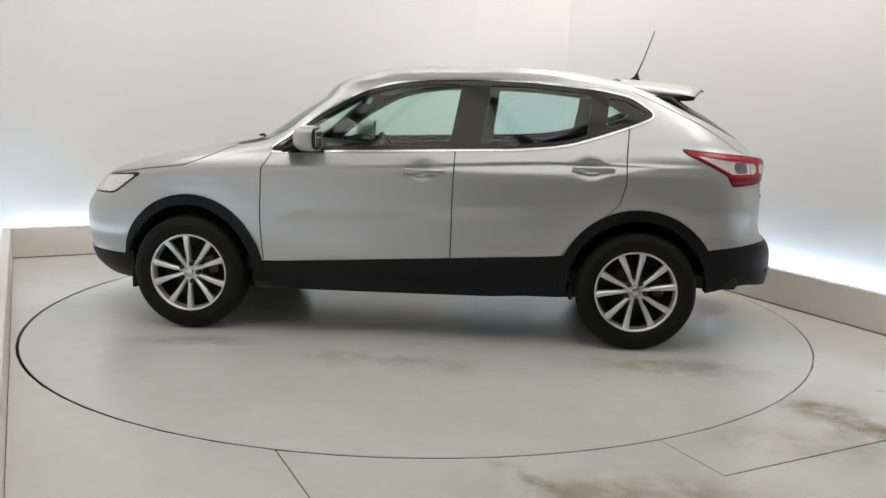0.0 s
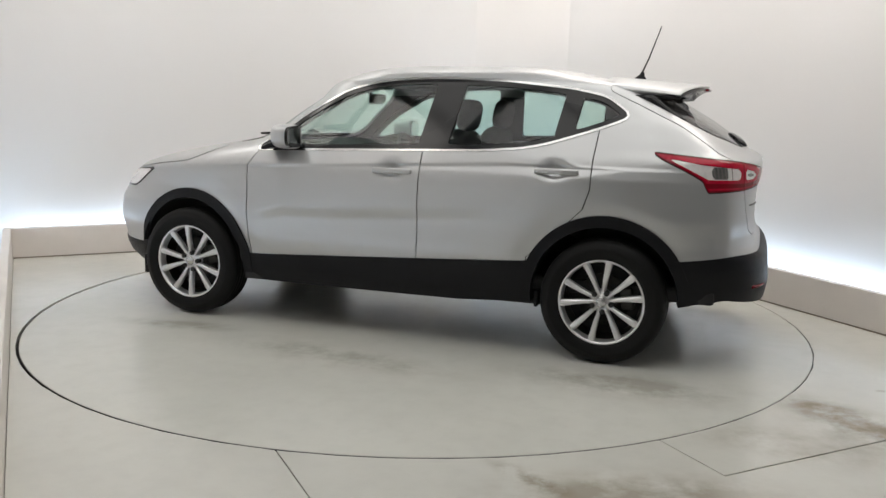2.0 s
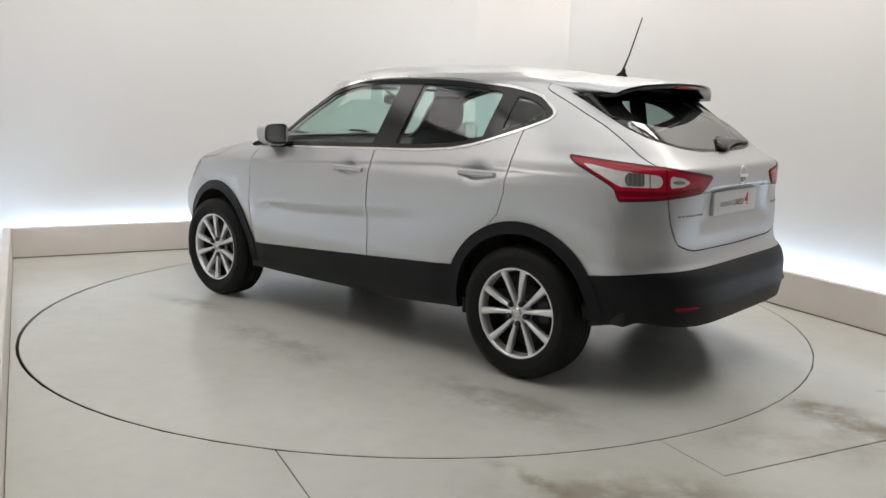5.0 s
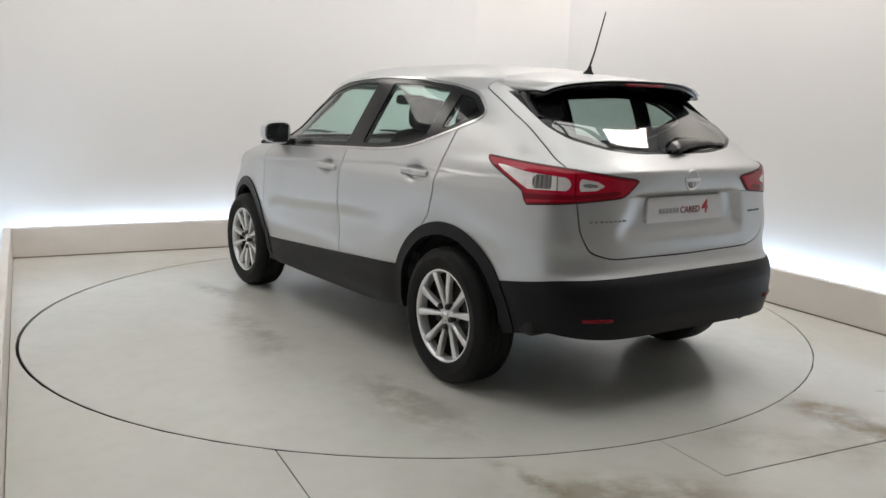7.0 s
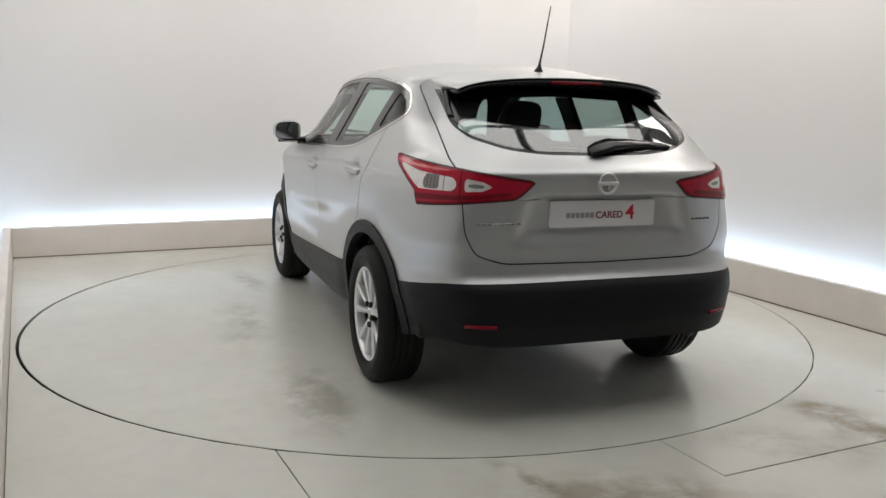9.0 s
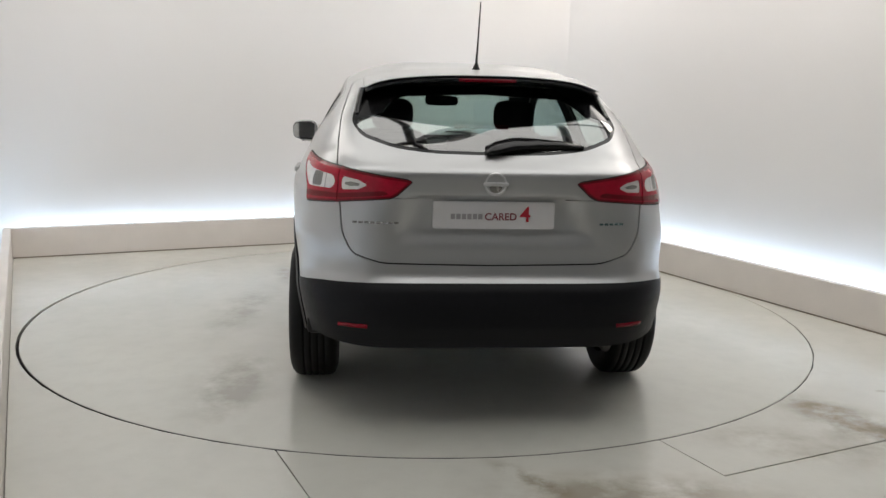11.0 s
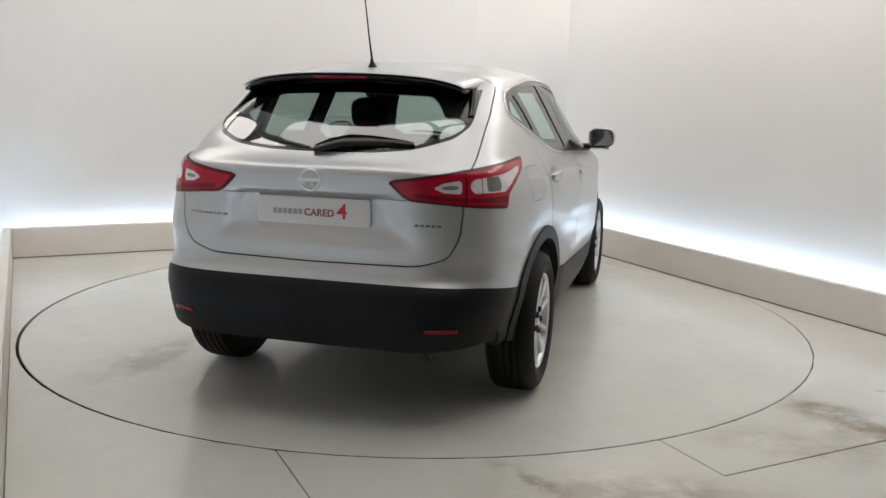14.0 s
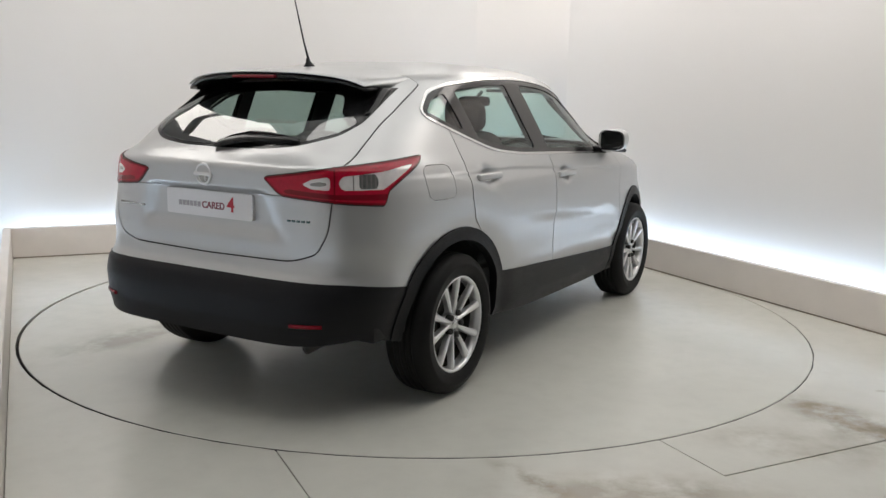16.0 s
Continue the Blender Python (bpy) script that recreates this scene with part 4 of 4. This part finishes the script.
for sy in (1, -1):
    bm = bmesh.new()
    rows = []
    for k in range(9):
        s = k / 8
        z = 1.325 + 0.125 * s
        yo, out = 0.600 - 0.030 * s, 0.005 + 0.080 * s ** 1.4
        rows.append([bm.verts.new(Vector((c.x, sy * c.y, c.z))) for c in (on_back(yo - 0.03, z, -0.01), on_back(yo - 0.022, z, out), on_back(yo, z, out), on_back(yo + 0.004, z, -0.01))])
    for p, q in zip(rows, rows[1:]):
        for i in range(4):
            bm.faces.new((p[i], p[(i + 1) % 4], q[(i + 1) % 4], q[i]))
    bm.faces.new(rows[0][::-1]), bm.faces.new(rows[-1])
    bmesh.ops.recalc_face_normals(bm, faces=bm.faces[:])
    part("spoiler_fin", bm, GLOSS, spoiler, "gloss black spoiler side fin")

pts = [(0.03, 1.185, 0.022), (-0.02, 1.20, 0.032), (-0.10, 1.218, 0.032), (-0.2, 1.222, 0.026), (-0.30, 1.220, 0.020), (-0.40, 1.212, 0.016)]
bm = bmesh.new()
rows = []
for (y, z, o), half in zip(pts, (0.018, 0.026, 0.026, 0.020, 0.014, 0.008)):
    rows.append([bm.verts.new(on_back(y, z + q * half, o + d)) for q, d in ((-1, -0.02), (-0.9, 0.0), (0, 0.012), (0.9, 0.0), (1, -0.02))])
for p, q in zip(rows, rows[1:]):
    for i in range(5):
        bm.faces.new((p[i], p[(i + 1) % 5], q[(i + 1) % 5], q[i]))
bm.faces.new(rows[0][::-1]), bm.faces.new(rows[-1])
bmesh.ops.recalc_face_normals(bm, faces=bm.faces[:])
wiper = part("rear_wiper", bm, GLOSS, tailgate, "black rear wiper arm")
part("wiper_blade", tube_bm([tuple(on_back(y, z, 0.008)) for y, z in ((-0.02, 1.192), (-0.15, 1.20), (-0.28, 1.202), (-0.41, 1.206))], [0.007] * 4, 8), RUBBER, wiper, "black rubber wiper blade")

# ---- number plate, badge and tailgate trim ----
PLATE_X = on_back(0, 0.92).x + 0.022
plate = part("number_plate", prism_bm(rounded([(-0.262, 0.862), (0.262, 0.862), (0.262, 0.978), (-0.262, 0.978)], 4, 0.1), "x", PLATE_X - 0.008, PLATE_X + 0.02), WHITE, tailgate, "white show plate with grey and red print", smooth=False)
for i in range(6):
    part("print_bar", box_bm(PLATE_X - 0.0095, PLATE_X - 0.0075, 0.167 - i * 0.0235, 0.185 - i * 0.0235, 0.903, 0.926), GREY_INK, plate, "pale grey print", smooth=False)


def lettering(words, size, y, z, mat, bold, label):
    """Raised print on the plate, read from behind the car."""
    fc = bpy.data.curves.new("lettering", "FONT")
    fc.body, fc.size, fc.extrude, fc.offset = words, size, 0.001, bold
    text = new("lettering", fc)
    me = bpy.data.meshes.new_from_object(text.evaluated_get(bpy.context.evaluated_depsgraph_get()))
    bpy.data.objects.remove(text)
    me.materials.clear()
    me.materials.append(mat)
    ob = new("lettering", me)
    ob.parent = plate
    ob.matrix_basis = Matrix(((0, 0, -1, PLATE_X - 0.0085), (-1, 0, 0, y), (0, 1, 0, z), (0, 0, 0, 1)))
    tagged(ob, label)


lettering("CARED", 0.043, 0.040, 0.900, DARK_INK, 0.0006, "maroon printed word")
lettering("4", 0.092, -0.112, 0.894, RED_INK, 0.0012, "bold red printed figure")
BX = on_back(0, 1.055).x
ringb = lathe_bm([(0.038, 0.0), (0.040, 0.006), (0.044, 0.008), (0.048, 0.006), (0.050, 0.0)], 40)
badge = part("badge", ringb, ALLOY, tailgate, "round chrome badge")
badge.matrix_basis = pose(BX + 0.004, 0, 1.055, 0, 0, 90)
part("badge_face", lathe_bm([(0.0, 0.004), (0.030, 0.003), (0.039, 0.0)], 32), LENS_DARK, badge, "grey badge centre")
part("badge_bar", box_bm(BX - 0.008, BX + 0.006, -0.053, 0.053, 1.047, 1.063, 0.003), ALLOY, tailgate, "plain chrome badge bar")
for y0, n, w in ((0.60, 8, 0.019), (-0.46, 5, 0.017)):
    for i in range(n):
        y = y0 - i * (w + 0.006)
        p = on_back(y - w / 2, 0.885)
        part("lettering_bar", box_bm(p.x - 0.004, p.x + 0.008, y - w, y, 0.881, 0.890, 0.002), LENS_DARK if n == 8 else TEAL_INK, tailgate, "small silver lettering bar" if n == 8 else "small teal lettering bar")
for sy in (1, -1):
    bm = bmesh.new()
    rows = []
    for i in range(7):
        y = 0.535 + 0.125 * i / 6
        rows.append([bm.verts.new(Vector((c.x, sy * c.y, c.z))) for c in (on_back(y, 0.448, 0.003), on_back(y, 0.450, 0.012), on_back(y, 0.464, 0.012), on_back(y, 0.466, 0.003))])
    for p, q in zip(rows, rows[1:]):
        for i in range(4):
            bm.faces.new((p[i], p[(i + 1) % 4], q[(i + 1) % 4], q[i]))
    bm.faces.new(rows[0][::-1]), bm.faces.new(rows[-1])
    bmesh.ops.recalc_face_normals(bm, faces=bm.faces[:])
    part("reflector", bm, DEEP_RED, car, "slim red bumper reflector")

# ---- cabin ----
part("cabin_floor", box_bm(-1.9, 1.0, -0.80, 0.80, 0.36, 0.44, 0.02), LINING, car, "dark cabin floor", smooth=False)
part("dashboard", prism_bm(rounded([(0.35, 0.70), (0.42, 0.98), (0.55, 1.075), (0.95, 1.11), (0.98, 0.6), (0.6, 0.55)], 5), "y", -0.70, 0.70, 0.02), LINING, car, "dark grey dashboard")


def soft_box(x, y, z, sx, sy, sz, tilt, power=0.5):
    bm = bmesh.new()
    bmesh.ops.create_uvsphere(bm, u_segments=28, v_segments=16, radius=1.0)
    for v in bm.verts:
        v.co = Vector([math.copysign(abs(c) ** power, c) * s for c, s in zip(v.co, (sx, sy, sz))])
    bmesh.ops.transform(bm, matrix=pose(x, y, z, 0, tilt, 0), verts=bm.verts[:])
    return bm


for sy in (1, -1):
    seat = part("front_seat", soft_box(-0.02, sy * 0.37, 0.62, 0.27, 0.25, 0.09, 5), FABRIC, car, "black fabric front seat")
    part("backrest", soft_box(-0.29, sy * 0.37, 0.93, 0.085, 0.235, 0.30, -14), FABRIC, seat, "black fabric backrest")
    part("headrest", soft_box(-0.385, sy * 0.37, 1.31, 0.055, 0.125, 0.095, -10, 0.6), FABRIC, seat, "black fabric headrest")
    for dy in (-0.05, 0.05):
        part("headrest_post", tube_bm([(-0.36, sy * 0.37 + dy, 1.18), (-0.38, sy * 0.37 + dy, 1.25)], [0.007, 0.007], 8), CHROME, seat, "chrome headrest post")
bench = part("rear_seat", soft_box(-0.85, 0, 0.62, 0.26, 0.66, 0.09, 5, 0.35), FABRIC, car, "black fabric rear bench seat")
part("backrest", soft_box(-1.16, 0, 0.88, 0.09, 0.66, 0.27, -20, 0.35), FABRIC, bench, "black fabric rear backrest")
for y in (0.42, 0, -0.42):
    part("headrest", soft_box(-1.27, y, 1.175, 0.05, 0.13, 0.05, -15, 0.55), FABRIC, bench, "low black rear headrest")
part("parcel_shelf", box_bm(-1.85, -1.28, -0.58, 0.58, 1.03, 1.05, 0.008), LINING, car, "dark parcel shelf")
bm = lathe_bm([(0.165 + 0.016 * math.cos(a), 0.016 * math.sin(a)) for a in [i * math.pi / 5 for i in range(11)]], 40)
steer = part("steering_wheel", bm, GLOSS, car, "black steering wheel")
steer.matrix_basis = pose(0.30, -0.37, 1.0, 0, 0, 90) @ pose(0, 0, 0, 25, 0, 0)
part("steering_boss", soft_box(0, 0.01, 0, 0.15, 0.02, 0.035, 0), LINING, steer, "black steering wheel boss")
inside_mirror = part("inside_mirror", soft_box(0.40, 0, 1.395, 0.018, 0.115, 0.034, -10, 0.4), GLOSS, car, "black interior mirror")
part("mirror_stem", tube_bm([(0.42, 0, 1.41), (0.50, 0, 1.46)], [0.012, 0.012], 8), GLOSS, inside_mirror)
for sy in (1, -1):
    part("sun_visor", box_bm(0.20, 0.36, sy * 0.36 - 0.17, sy * 0.36 + 0.17, 1.455, 1.475, 0.008), HEADLINER, car, "grey sun visor")
for y, reach in ((0.25, 0.30), (-0.35, 0.26)):
    part("windscreen_wiper", tube_bm([(1.03, y, 1.138), (0.99, y + reach * 0.5, 1.158), (0.97, y + reach, 1.162)], [0.012, 0.009, 0.006], 8), PLASTIC, car, "black windscreen wiper arm")


# ---- what turns ----
CAR_X, CAR_Y = 0.0012, -0.1467


def motions():
    rows_t, rows_c = [], []
    for i in range(33):
        t = i * 0.5
        m = Matrix.Rotation(turn_at(t), 4, "Z")
        rows_t.append((t, m))
        rows_c.append((t, m @ Matrix.Translation((CAR_X, CAR_Y, 0))))
    walk(turntable, rows_t)
    walk(car, rows_c)


motions()
